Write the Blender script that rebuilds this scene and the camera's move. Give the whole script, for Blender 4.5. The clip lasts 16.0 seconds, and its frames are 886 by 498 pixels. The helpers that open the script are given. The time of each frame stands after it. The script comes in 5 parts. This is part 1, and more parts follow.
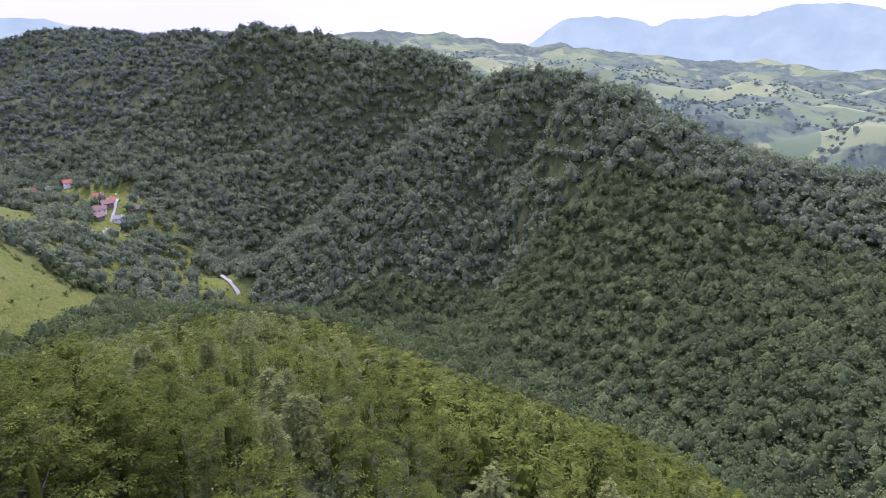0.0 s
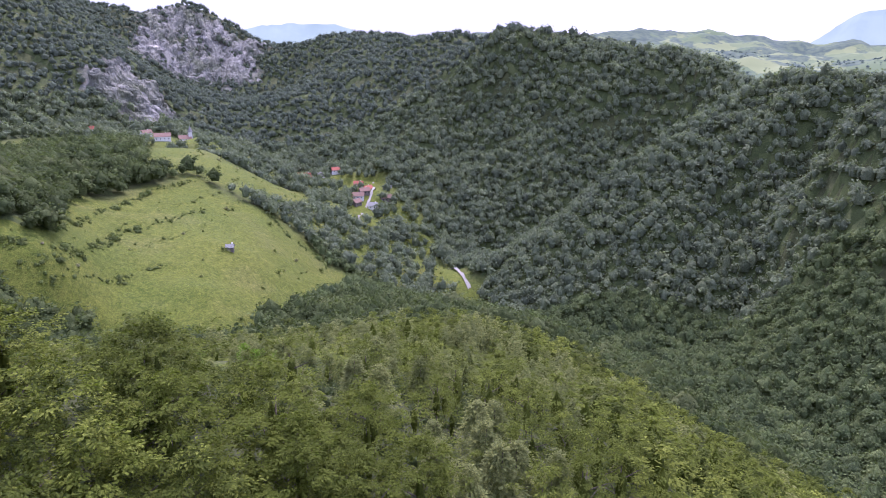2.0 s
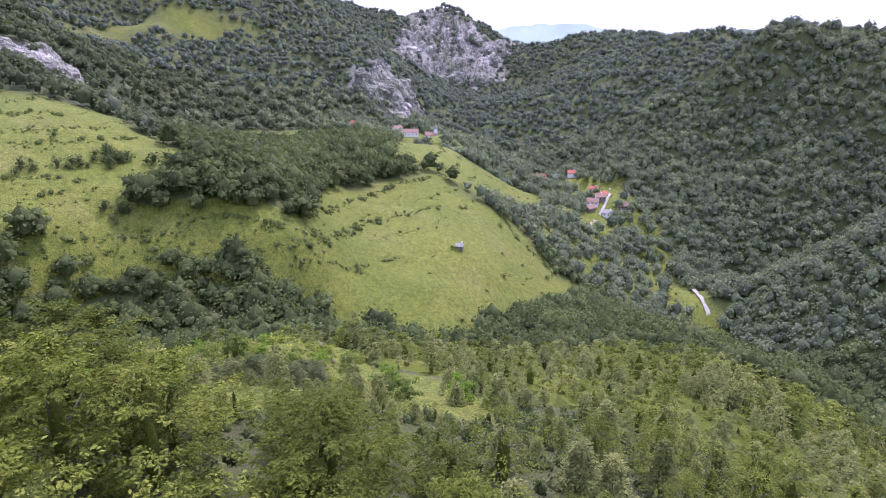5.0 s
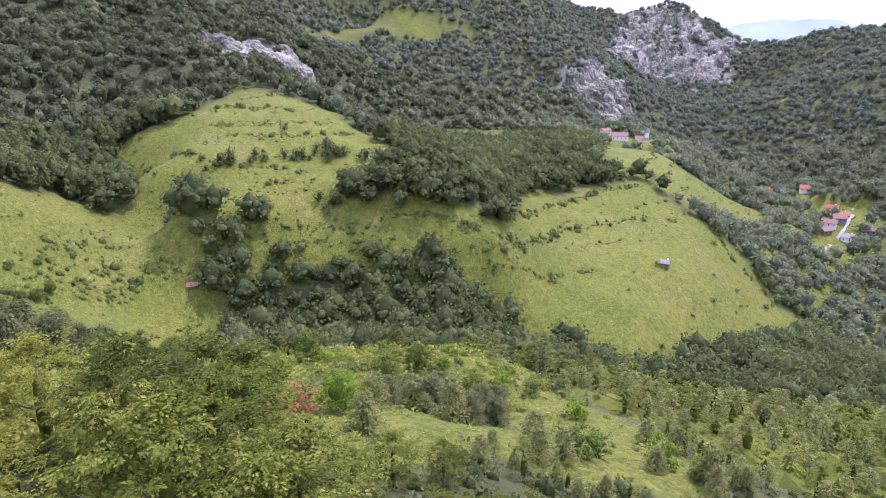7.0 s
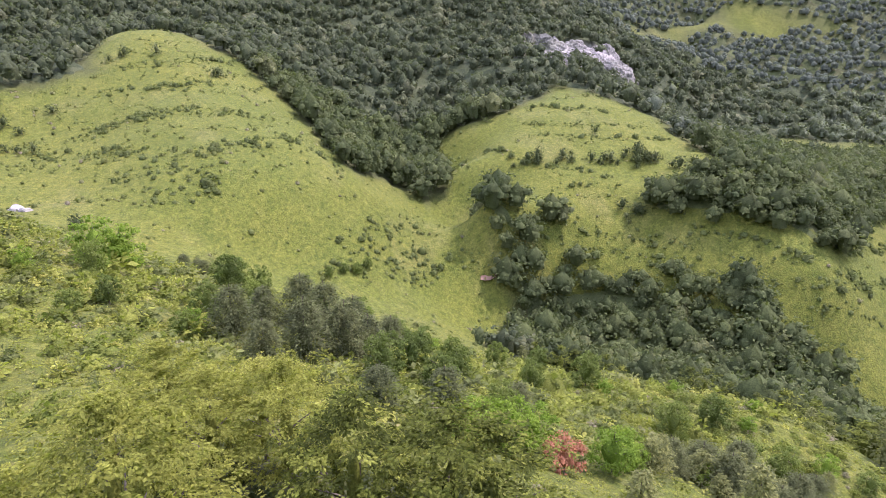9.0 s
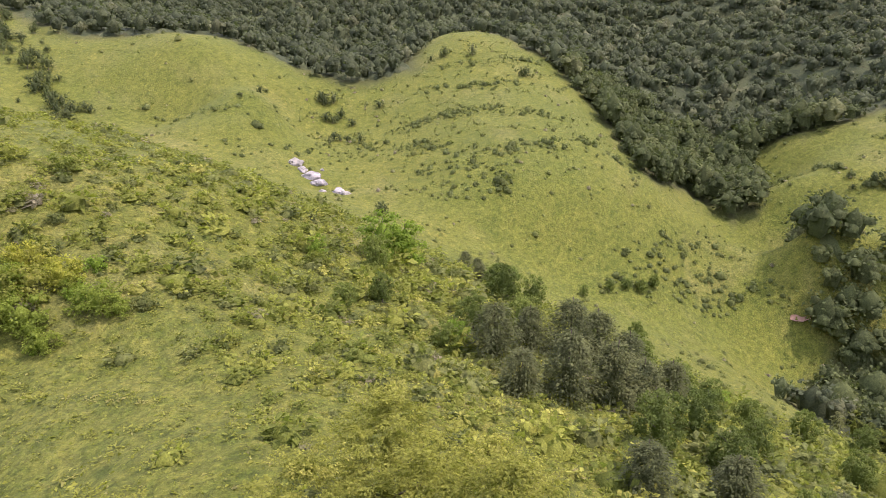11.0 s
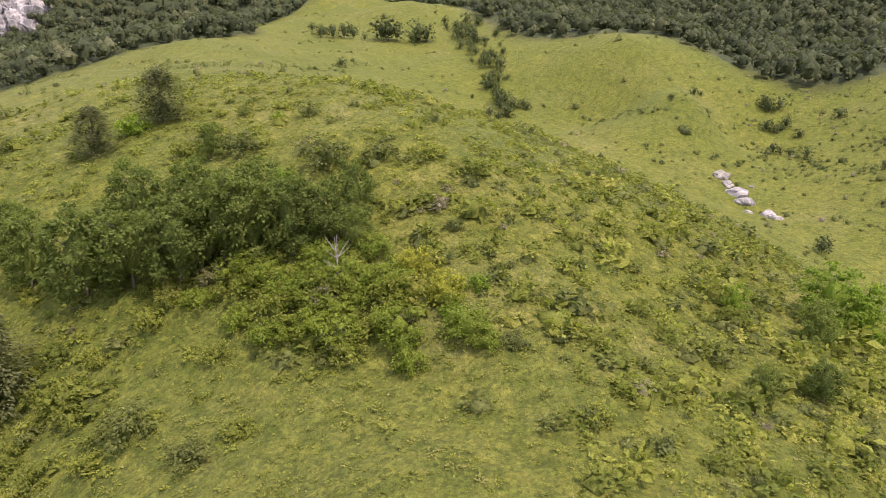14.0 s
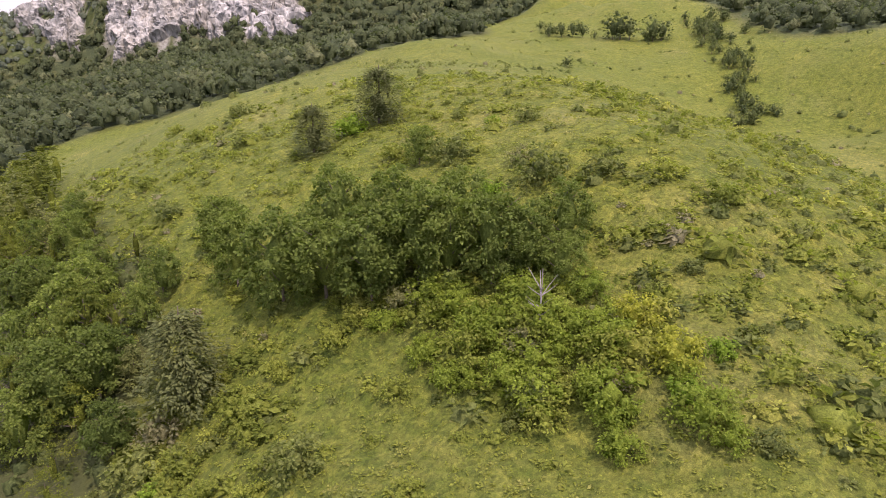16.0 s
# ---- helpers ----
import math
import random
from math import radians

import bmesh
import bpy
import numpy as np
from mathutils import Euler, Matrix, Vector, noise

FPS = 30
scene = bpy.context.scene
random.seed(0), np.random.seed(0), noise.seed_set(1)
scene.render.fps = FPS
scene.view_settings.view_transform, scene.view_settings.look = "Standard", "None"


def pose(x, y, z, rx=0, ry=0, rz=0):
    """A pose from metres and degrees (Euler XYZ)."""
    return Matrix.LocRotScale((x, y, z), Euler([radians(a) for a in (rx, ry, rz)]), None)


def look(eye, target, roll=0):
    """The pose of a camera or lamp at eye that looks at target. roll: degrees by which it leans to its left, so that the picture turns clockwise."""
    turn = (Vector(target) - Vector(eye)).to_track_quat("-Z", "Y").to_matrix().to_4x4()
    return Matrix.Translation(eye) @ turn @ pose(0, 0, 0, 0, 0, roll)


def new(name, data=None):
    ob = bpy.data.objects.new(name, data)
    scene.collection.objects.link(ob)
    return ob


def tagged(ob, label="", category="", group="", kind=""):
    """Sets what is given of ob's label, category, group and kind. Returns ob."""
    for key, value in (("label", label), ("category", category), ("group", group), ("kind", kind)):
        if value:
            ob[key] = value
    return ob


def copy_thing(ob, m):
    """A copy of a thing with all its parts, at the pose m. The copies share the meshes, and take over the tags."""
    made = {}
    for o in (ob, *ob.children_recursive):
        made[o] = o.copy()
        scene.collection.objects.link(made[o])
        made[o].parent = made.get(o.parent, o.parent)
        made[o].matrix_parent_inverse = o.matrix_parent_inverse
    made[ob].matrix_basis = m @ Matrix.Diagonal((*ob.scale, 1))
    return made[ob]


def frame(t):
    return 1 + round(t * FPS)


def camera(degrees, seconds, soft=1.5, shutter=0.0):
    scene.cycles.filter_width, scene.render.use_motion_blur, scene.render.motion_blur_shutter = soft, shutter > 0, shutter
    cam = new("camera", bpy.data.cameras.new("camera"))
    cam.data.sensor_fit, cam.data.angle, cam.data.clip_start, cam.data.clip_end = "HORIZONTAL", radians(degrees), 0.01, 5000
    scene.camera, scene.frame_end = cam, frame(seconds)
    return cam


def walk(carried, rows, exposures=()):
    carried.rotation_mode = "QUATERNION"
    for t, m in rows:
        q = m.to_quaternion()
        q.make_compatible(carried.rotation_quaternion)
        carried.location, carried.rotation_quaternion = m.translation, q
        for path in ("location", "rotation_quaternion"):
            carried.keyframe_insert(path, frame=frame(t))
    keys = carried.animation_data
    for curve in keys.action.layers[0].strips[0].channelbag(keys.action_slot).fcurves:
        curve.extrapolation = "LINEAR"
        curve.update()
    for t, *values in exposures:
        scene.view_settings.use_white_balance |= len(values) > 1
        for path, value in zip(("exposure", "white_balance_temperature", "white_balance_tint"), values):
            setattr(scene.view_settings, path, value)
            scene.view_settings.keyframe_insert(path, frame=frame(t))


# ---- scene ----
cam = camera(68.95, 16.0, soft=0.8)
# seconds, place in metres, heading in degrees to the left of north (+y)
PITCH = -16.07
ROWS = [
    (0.0, -0.00, 0.00, 200.00, 0.00),
    (0.5, -0.11, 3.17, 200.00, 5.28),
    (1.0, -0.45, 6.31, 200.00, 10.60),
    (1.5, -1.07, 9.40, 200.02, 15.92),
    (2.0, -1.89, 12.42, 200.05, 21.30),
    (2.5, -3.01, 15.30, 200.10, 26.64),
    (3.0, -4.40, 18.10, 200.15, 31.45),
    (3.5, -6.03, 20.78, 200.20, 35.70),
    (3.7, -6.72, 21.84, 200.22, 37.14),
    (5.8, -16.53, 30.70, 200.02, 46.08),
    (6.0, -17.48, 31.61, 200.04, 47.81),
    (6.5, -19.97, 33.82, 200.08, 53.35),
    (7.0, -22.65, 35.65, 200.13, 59.93),
    (7.5, -25.42, 37.10, 200.16, 66.62),
    (8.0, -28.25, 38.24, 200.15, 73.22),
    (8.5, -31.19, 39.14, 200.14, 80.03),
    (9.0, -34.21, 39.62, 200.12, 86.80),
    (9.2, -35.44, 39.76, 200.11, 89.50),
    (11.3, -48.38, 37.74, 199.97, 116.44),
    (11.5, -49.48, 37.17, 199.97, 118.89),
    (12.0, -52.17, 35.63, 199.98, 125.06),
    (12.5, -54.68, 33.77, 200.00, 131.22),
    (13.0, -56.94, 31.62, 200.01, 137.29),
    (13.5, -58.90, 29.28, 200.02, 143.23),
    (14.0, -60.61, 26.77, 200.01, 148.79),
    (14.5, -62.12, 24.05, 200.01, 154.56),
    (15.0, -63.42, 21.18, 200.00, 160.01),
    (15.5, -64.50, 18.16, 199.97, 164.35),
    (16.0, -65.40, 15.04, 199.93, 167.88),
]
# seconds, stops, white balance
EXPOSURE = [(0.0, 0.50, 5400, 45), (3.5, 0.74, 5450, 45), (7.0, 0.92, 5650, 45), (9.0, 1.0, 5800, 44), (12.5, 0.56, 6600, 39), (16.0, 0.56, 6700, 35)]
walk(cam, [(t, pose(x, y, z, 90 + PITCH, 0, yaw)) for t, x, y, z, yaw in ROWS], EXPOSURE)

# ---- light ----
SUN_TO = Vector((-0.17, 0.52, 1.05)).normalized()
world = bpy.data.worlds.new("sky")
scene.world = world
world.use_nodes = True
wn, wl = world.node_tree.nodes, world.node_tree.links
sky = wn.new("ShaderNodeTexSky")
sky.sky_type, sky.sun_disc = "NISHITA", False
sky.sun_elevation = math.asin(SUN_TO.z)
sky.sun_rotation = math.atan2(SUN_TO.x, SUN_TO.y)
where = wn.new("ShaderNodeTexCoord").outputs["Generated"]
flat = wn.new("ShaderNodeMapping")
flat.inputs["Scale"].default_value = (1.0, 1.0, 4.0)
wl.new(where, flat.inputs["Vector"])
cloud = wn.new("ShaderNodeTexNoise")
cloud.inputs["Scale"].default_value, cloud.inputs["Detail"].default_value = 2.8, 7.0
wl.new(flat.outputs["Vector"], cloud.inputs["Vector"])
ramp = wn.new("ShaderNodeMapRange")
ramp.inputs["From Min"].default_value, ramp.inputs["From Max"].default_value = 0.36, 0.60
ramp.inputs["To Min"].default_value, ramp.inputs["To Max"].default_value = 0.70, 1.0
wl.new(cloud.outputs["Fac"], ramp.inputs["Value"])
height = wn.new("ShaderNodeSeparateXYZ")
wl.new(where, height.inputs["Vector"])
rise = wn.new("ShaderNodeMapRange")
rise.interpolation_type = "SMOOTHSTEP"
rise.inputs["From Min"].default_value, rise.inputs["From Max"].default_value = 0.02, 0.55
wl.new(height.outputs["Z"], rise.inputs["Value"])
deck = wn.new("ShaderNodeMix")
deck.data_type = "RGBA"
deck.inputs["A"].default_value, deck.inputs["B"].default_value = (5.0, 5.15, 5.3, 1.0), (8.8, 9.9, 11.6, 1.0)
wl.new(rise.outputs["Result"], deck.inputs["Factor"])
mixw = wn.new("ShaderNodeMix")
mixw.data_type = "RGBA"
wl.new(ramp.outputs["Result"], mixw.inputs["Factor"])
wl.new(sky.outputs["Color"], mixw.inputs["A"])
wl.new(deck.outputs["Result"], mixw.inputs["B"])
wl.new(mixw.outputs["Result"], wn["Background"].inputs["Color"])
wn["Background"].inputs["Strength"].default_value = 0.135
sun = new("sun", bpy.data.lights.new("sun", "SUN"))
sun.data.energy, sun.data.angle, sun.data.color = 3.6, radians(2.0), (1.0, 0.92, 0.77)
sun.matrix_basis = look(SUN_TO * 900, (0, 0, 0))

# ---- the lie of the land ----
# crest, flank, foot and stream lines of the landforms, in metres
LANDFORMS = {
    "far_crest": [(-248, 844, 234), (-214, 864, 239), (-132, 860, 221), (-66, 837, 203), (18, 800, 183)],
    "east_crest": [(71, 717, 172), (114, 609, 182), (155, 538, 162), (195, 482, 141), (238, 440, 128), (275, 394, 116)],
    "spur": [(-147, 525, 31), (-111, 549, 65), (-52, 568, 113), (-2, 585, 140), (60, 607, 168)],
    "ravine_back": [(-171, 596, 6), (-111, 640, 19), (-78, 716, 57), (-23, 770, 102)],
    "slope_under_far_crest": [(-296, 700, 72), (-282, 781, 131), (-141, 787, 146), (-177, 708, 78)],
    "slope_east": [(-0, 490, 54), (52, 497, 65), (87, 503, 155), (110, 405, 94), (123, 328, 58), (191, 407, 119), (218, 359, 85), (172, 246, 55)],
    "ravine_front": [(52, 477, 45), (54, 532, 84), (80, 569, 112)],
    "back_ridge": [(-853, 1244, 225), (-687, 1172, 246), (-608, 1159, 249), (-463, 1062, 234), (-359, 997, 236)],
    "slope_back_ridge": [(-578, 819, 138), (-507, 872, 161), (-385, 768, 116)],
    "valley_floor": [(-168, 503, 14), (-218, 559, 18), (-331, 639, 62), (-451, 697, 68), (-580, 699, 105), (-644, 722, 127), (-702, 921, 136)],
    "village_terrace": [(-542, 585, 119), (-391, 491, 109), (-385, 546, 79), (-559, 542, 120)],
    "meadow_nose": [(-222, 409, 42), (-253, 307, 95), (-280, 415, 80), (-360, 402, 118), (-260, 231, 96), (-250, 195, 91)],
    "rock_peak": [(-1093, 1038, 302), (-1055, 1077, 294), (-996, 1132, 316), (-945, 1162, 289), (-867, 1172, 240)],
    "rock_peak_foot": [(-893, 955, 175), (-814, 998, 165), (-724, 1029, 146)],
    "gorge_spur": [(-903, 740, 286), (-821, 729, 229), (-730, 711, 197), (-660, 696, 159), (-604, 667, 121)],
    "gorge_slope": [(-697, 419, 152), (-683, 513, 154), (-630, 593, 139), (-573, 556, 116), (-592, 279, 146), (-602, 388, 139)],
    "upper_meadow": [(-891, 366, 243), (-897, 476, 261), (-809, 617, 240), (-905, 415, 247), (-820, 606, 237)],
    "upper_crest": [(-1119, 470, 343), (-1143, 651, 357), (-1046, 801, 324), (-997, 263, 391)],
    "middle_hill_top": [(-487, 145, 180), (-442, 168, 172), (-409, 199, 157), (-393, 223, 148)],
    "middle_hill_foot": [(-441, 73, 156), (-338, 80, 140), (-363, 118, 144), (-359, 164, 144), (-339, 186, 148)],
    "forest_above_middle_hill": [(-548, 107, 180), (-676, 130, 226), (-582, 56, 196), (-536, 167, 194), (-553, 216, 174), (-664, 316, 181), (-817, 129, 289)],
    "gully": [(-474, 47, 152), (-423, 67, 135), (-352, 76, 117), (-308, 73, 105), (-290, 107, 84), (-262, 152, 86), (-228, 190, 78)],
    "west_hill_crest": [(-473, -130, 220), (-434, -88, 201), (-397, -34, 177), (-361, -5, 160), (-334, 21, 142), (-324, 44, 120)],
    "west_hill_face": [(-390, -142, 184), (-327, -89, 165), (-294, -25, 153), (-268, -49, 147), (-269, -8, 127)],
    "forest_above_west_hill": [(-536, -209, 219), (-615, -109, 228), (-794, -210, 291), (-552, -3, 188), (-673, 84, 218), (-852, 96, 301)],
    "south_forest": [(-435, -349, 226), (-461, -258, 212), (-467, -192, 199), (-653, -329, 273), (-602, -86, 219)],
    "south_cliff_foot": [(-425, -537, 248), (-450, -558, 251), (-72, -705, 210), (69, -753, 213), (195, -847, 233)],
    "south_mountain_top": [(-195, -876, 360), (-21, -884, 355), (110, -868, 311), (242, -936, 273), (308, -967, 257), (-530, -730, 378)],
    "east_forest": [(91, -523, 176), (87, -408, 163), (71, -620, 187), (7, -500, 188)],
    "home_spur": [(-58, 20, 174), (-46, 48, 170), (-50, 100, 147), (-52, 140, 130), (-45, 180, 114), (-62, 250, 88), (-62, 310, 62), (-110, 390, 30), (-150, 450, 14)],
    "home_spur_east": [(-12, 69, 148), (22, 104, 127), (10, 183, 90), (35, 215, 66), (60, 229, 52), (78, 194, 61)],
    "home_spur_west": [(-68, 76, 156), (-88, 74, 154), (-125, 102, 132), (-118, 254, 81), (-171, 302, 65)],
    "home_shoulder": [(-61, 24, 175), (-90, 48, 161), (-115, 8, 164), (-127, 29, 157), (-164, 55, 134), (-153, 97, 132), (-146, 111, 131), (-135, 121, 129), (-242, 49, 111), (-253, 119, 84)],
    "west_bench": [(-221, 144, 88), (-238, 179, 91), (-218, 197, 79), (-189, 215, 74), (-188, 306, 56), (-266, 202, 120)],
    "home_meadow": [(-74, -29, 168), (-88, -18, 171), (-93, -4, 171), (-98, -26, 175), (-105, -69, 191), (-102, -101, 195)],
    "home_meadow_west": [(-123, -80, 191), (-149, -72, 184), (-114, -39, 182), (-125, -16, 169), (-153, 6, 158), (-161, 3, 156)],
    "home_meadow_east": [(-54, -43, 162), (-40, -47, 155), (-41, -69, 166), (-32, -90, 168), (-22, -123, 172), (-46, -121, 183), (-81, -99, 189)],
    "dell": [(-269, -110, 151), (-306, -87, 158), (-266, -256, 178), (-325, -159, 168)],
    "south_dome": [(-156, -303, 208), (-123, -327, 210), (-243, -313, 198), (-288, -363, 214), (-231, -400, 217), (-278, -429, 228), (-253, -505, 236), (-282, -492, 247), (-316, -459, 248), (-195, -523, 223), (-378, -476, 245), (-300, -580, 262)],
    "south_dome_east": [(-40, -280, 183), (-47, -294, 176), (28, -324, 161), (18, -227, 162)],
    "bank_west": [(-333, -229, 209), (-310, -171, 186)],
    "east_flank": [(20, -30, 138), (60, 0, 120), (60, -150, 135), (100, -230, 122)],
    "north_side": [(-300, 950, 200), (-214, 965, 205), (-120, 960, 185), (20, 910, 150), (110, 800, 140), (190, 650, 130), (260, 560, 112), (330, 480, 95), (400, 400, 85)],
    "north_foot": [(-350, 1200, 195), (-100, 1150, 130), (150, 1000, 90), (350, 800, 75), (500, 550, 65)],
    "back_side": [(-900, 1380, 190), (-650, 1320, 205), (-450, 1220, 195)],
    "peak_back": [(-1150, 1230, 240), (-1030, 1290, 230)],
    "stream": [(-165, 500, 8), (-70, 430, 12), (20, 355, 18), (75, 280, 26), (120, 190, 38), (200, 80, 55), (300, -80, 80)],
}


def along(line, step=45.0):
    """Points along a line of the land, no further apart than step."""
    out = [line[0]]
    for a, b in zip(line, line[1:]):
        n = max(1, int(math.dist(a[:2], b[:2]) // step))
        out += [tuple(a[i] + (b[i] - a[i]) * k / n for i in range(3)) for k in range(1, n + 1)]
    return out


def bend(r2):
    return r2 * np.log(r2 + 1e-12)


def smooth(a, b, v):
    w = np.clip((v - a) / (b - a), 0, 1)
    return w * w * (3 - 2 * w)


KNOTS = np.array([p for line in LANDFORMS.values() for p in along(line)])
KNOT_XY = KNOTS[:, :2] / 500
_n = len(KNOTS)
_m = np.zeros((_n + 3, _n + 3))
_m[:_n, :_n] = bend(((KNOT_XY[:, None] - KNOT_XY[None]) ** 2).sum(2)) + np.eye(_n) * 8e-5
_m[:_n, _n], _m[:_n, _n + 1:] = 1, KNOT_XY
_m[_n, :_n], _m[_n + 1:, :_n] = 1, KNOT_XY.T
SHEET = np.linalg.solve(_m, np.r_[KNOTS[:, 2], 0, 0, 0])

_rng = np.random.RandomState(4)
WAVES = [(_rng.uniform(0, 6.28), _rng.uniform(0, 6.28), _rng.uniform(0, 6.28)) for _ in range(40)]


def ripple(x, y, size, octaves=4, first=0):
    """Smooth random undulation of about -1 to 1, with features of that size in metres."""
    out, amp, k = 0, 0.5, 6.28 / size
    for o in range(octaves):
        a, b, c = WAVES[(first + o * 3) % 38]
        ca, sa = math.cos(a), math.sin(a)
        u, v = (x * ca + y * sa) * k, (-x * sa + y * ca) * k
        out = out + amp * (np.sin(u + 1.7 * np.sin(v * 0.61 + b) + c) * np.cos(v + 1.3 * np.sin(u * 0.73 + c) + b))
        amp, k = amp * 0.55, k * 1.93
    return out


def land(x, y):
    """Height of the ground, bare of its small relief."""
    x, y = np.asarray(x, float), np.asarray(y, float)
    p = np.stack([x.ravel(), y.ravel()], 1) / 500
    z = np.empty(len(p))
    for i in range(0, len(p), 20000):
        q = p[i:i + 20000]
        z[i:i + 20000] = bend(((q[:, None] - KNOT_XY[None]) ** 2).sum(2)) @ SHEET[:_n] + SHEET[_n] + q @ SHEET[_n + 1:]
    z = z.reshape(x.shape)
    far = np.hypot(x + 250, y - 200)
    w = smooth(1150, 1900, far)
    return np.clip(z, 0, 420) * (1 - w) + w * 60


def relief_z(x, y):
    """Small relief: gullies of the wooded mountains, humps and hollows."""
    wild = np.maximum(smooth(470, 620, y), smooth(-560, -680, x)) + smooth(-520, -650, y)
    gully = 0.35 - np.abs(ripple(x, y, 170, 3, 20)) * 1.4
    off = (x + 165) * 0.617 + (y - 500) * 0.787
    across = x * 0.65 - y * 0.76 + 20 * ripple(x, y, 150, 2, 9)
    rib = smooth(25, 110, off) * smooth(-430, -340, x) * (np.abs(np.sin(across * 0.058)) - 0.6) * (5 + 3 * ripple(x, y, 210, 2, 30))
    return wild * 13 * gully + rib + 1.4 * ripple(x, y, 60) + 0.5 * ripple(x, y, 13, 3, 5)


def ground_z(x, y):
    """Height of the ground with its small relief."""
    return land(x, y) + relief_z(x, y)

# ---- materials ----
def surface(name, rough=0.9):
    """A material with its nodes, links and main shader."""
    m = bpy.data.materials.new(name)
    m.use_nodes = True
    n, l = m.node_tree.nodes, m.node_tree.links
    p = n["Principled BSDF"]
    p.inputs["Roughness"].default_value = rough
    p.inputs["Specular IOR Level"].default_value = 0.25
    return m, n, l, p


def blend(n, l, fac, a, b, kind="MIX"):
    """A colour mix; fac, a and b are sockets or values."""
    x = n.new("ShaderNodeMix")
    x.data_type, x.blend_type = "RGBA", kind
    for key, v in (("Factor", fac), ("A", a), ("B", b)):
        if hasattr(v, "links"):
            l.new(v, x.inputs[key])
        elif key == "Factor":
            x.inputs[key].default_value = v
        else:
            x.inputs[key].default_value = (*v, 1.0)
    return x.outputs["Result"]


def grain(n, l, scale, detail=4.0, lo=0.35, hi=0.65, where=None, rough=0.6):
    """Noise in metres, stretched from lo..hi to 0..1."""
    t = n.new("ShaderNodeTexNoise")
    t.inputs["Scale"].default_value, t.inputs["Detail"].default_value = scale, detail
    t.inputs["Roughness"].default_value = rough
    if where is None:
        where = n.new("ShaderNodeNewGeometry").outputs["Position"]
    l.new(where, t.inputs["Vector"])
    r = n.new("ShaderNodeMapRange")
    r.inputs["From Min"].default_value, r.inputs["From Max"].default_value = lo, hi
    l.new(t.outputs["Fac"], r.inputs["Value"])
    return r.outputs["Result"]


def cells(n, l, scale, where=None):
    """Random leaf-like cells: a value for each, and the distance from its middle."""
    t = n.new("ShaderNodeTexVoronoi")
    t.inputs["Scale"].default_value = scale
    l.new(where or n.new("ShaderNodeNewGeometry").outputs["Position"], t.inputs["Vector"])
    sep = n.new("ShaderNodeSeparateColor")
    l.new(t.outputs["Color"], sep.inputs["Color"])
    return sep.outputs["Red"], t.outputs["Distance"]


def relief(n, l, p, height, depth, strength=0.7):
    b = n.new("ShaderNodeBump")
    b.inputs["Distance"].default_value, b.inputs["Strength"].default_value = depth, strength
    l.new(height, b.inputs["Height"])
    l.new(b.outputs["Normal"], p.inputs["Normal"])


def leaves(name, dark, light, through_light=0.3, patch=0.02, odd=None, mottle=0.0):
    """Foliage: each spray and each tree a little different, light shining through."""
    m, n, l, p = surface(name, 0.7)
    p.inputs["Specular IOR Level"].default_value = 0.1
    tone = n.new("ShaderNodeAttribute")
    tone.attribute_name = "tone"
    rand = n.new("ShaderNodeObjectInfo").outputs["Random"]
    add = n.new("ShaderNodeMath")
    add.operation = "ADD"
    l.new(tone.outputs["Fac"], add.inputs[0])
    l.new(rand, add.inputs[1])
    wrap = n.new("ShaderNodeMath")
    wrap.operation = "FRACT"
    l.new(add.outputs[0], wrap.inputs[0])
    col = blend(n, l, wrap.outputs[0], dark, light)
    if odd:
        few = n.new("ShaderNodeMapRange")
        few.inputs["From Min"].default_value, few.inputs["From Max"].default_value = 0.86, 0.97
        l.new(wrap.outputs[0], few.inputs["Value"])
        col = blend(n, l, few.outputs["Result"], col, odd)
    isl = n.new("ShaderNodeNewGeometry").outputs["Random Per Island"]
    mr = n.new("ShaderNodeMapRange")
    mr.inputs["To Min"].default_value, mr.inputs["To Max"].default_value = 0.70, 1.30
    l.new(isl, mr.inputs["Value"])
    gain = n.new("ShaderNodeVectorMath")
    gain.operation = "SCALE"
    l.new(col, gain.inputs[0])
    l.new(mr.outputs["Result"], gain.inputs["Scale"])
    big = grain(n, l, patch, 2.0, 0.3, 0.7)
    final = blend(n, l, big, gain.outputs[0], tuple(0.5 * (a + b) for a, b in zip(dark, light)))
    final = blend(n, l, 0.6, gain.outputs[0], final)
    if mottle:
        each, dist = cells(n, l, mottle * 1.5)
        fine = grain(n, l, mottle * 0.7, 5.0, 0.32, 0.68, rough=0.7)
        final = blend(n, l, fine, blend(n, l, 1.0, final, (0.80, 0.82, 0.80), "MULTIPLY"), blend(n, l, 1.0, final, (1.16, 1.16, 1.12), "MULTIPLY"))
        final = blend(n, l, each, blend(n, l, 1.0, final, (0.72, 0.75, 0.75), "MULTIPLY"), blend(n, l, 1.0, final, (1.25, 1.24, 1.18), "MULTIPLY"))
        relief(n, l, p, blend(n, l, 0.5, each, fine), 0.5 / mottle, 0.9)
    l.new(final, p.inputs["Base Color"])
    tr = n.new("ShaderNodeBsdfTranslucent")
    l.new(blend(n, l, 1.0, final, (1.0, 1.15, 0.55), "MULTIPLY"), tr.inputs["Color"])
    mix = n.new("ShaderNodeMixShader")
    mix.inputs[0].default_value = through_light + 0.08
    l.new(p.outputs[0], mix.inputs[1])
    l.new(tr.outputs[0], mix.inputs[2])
    l.new(mix.outputs[0], n["Material Output"].inputs["Surface"])
    return m


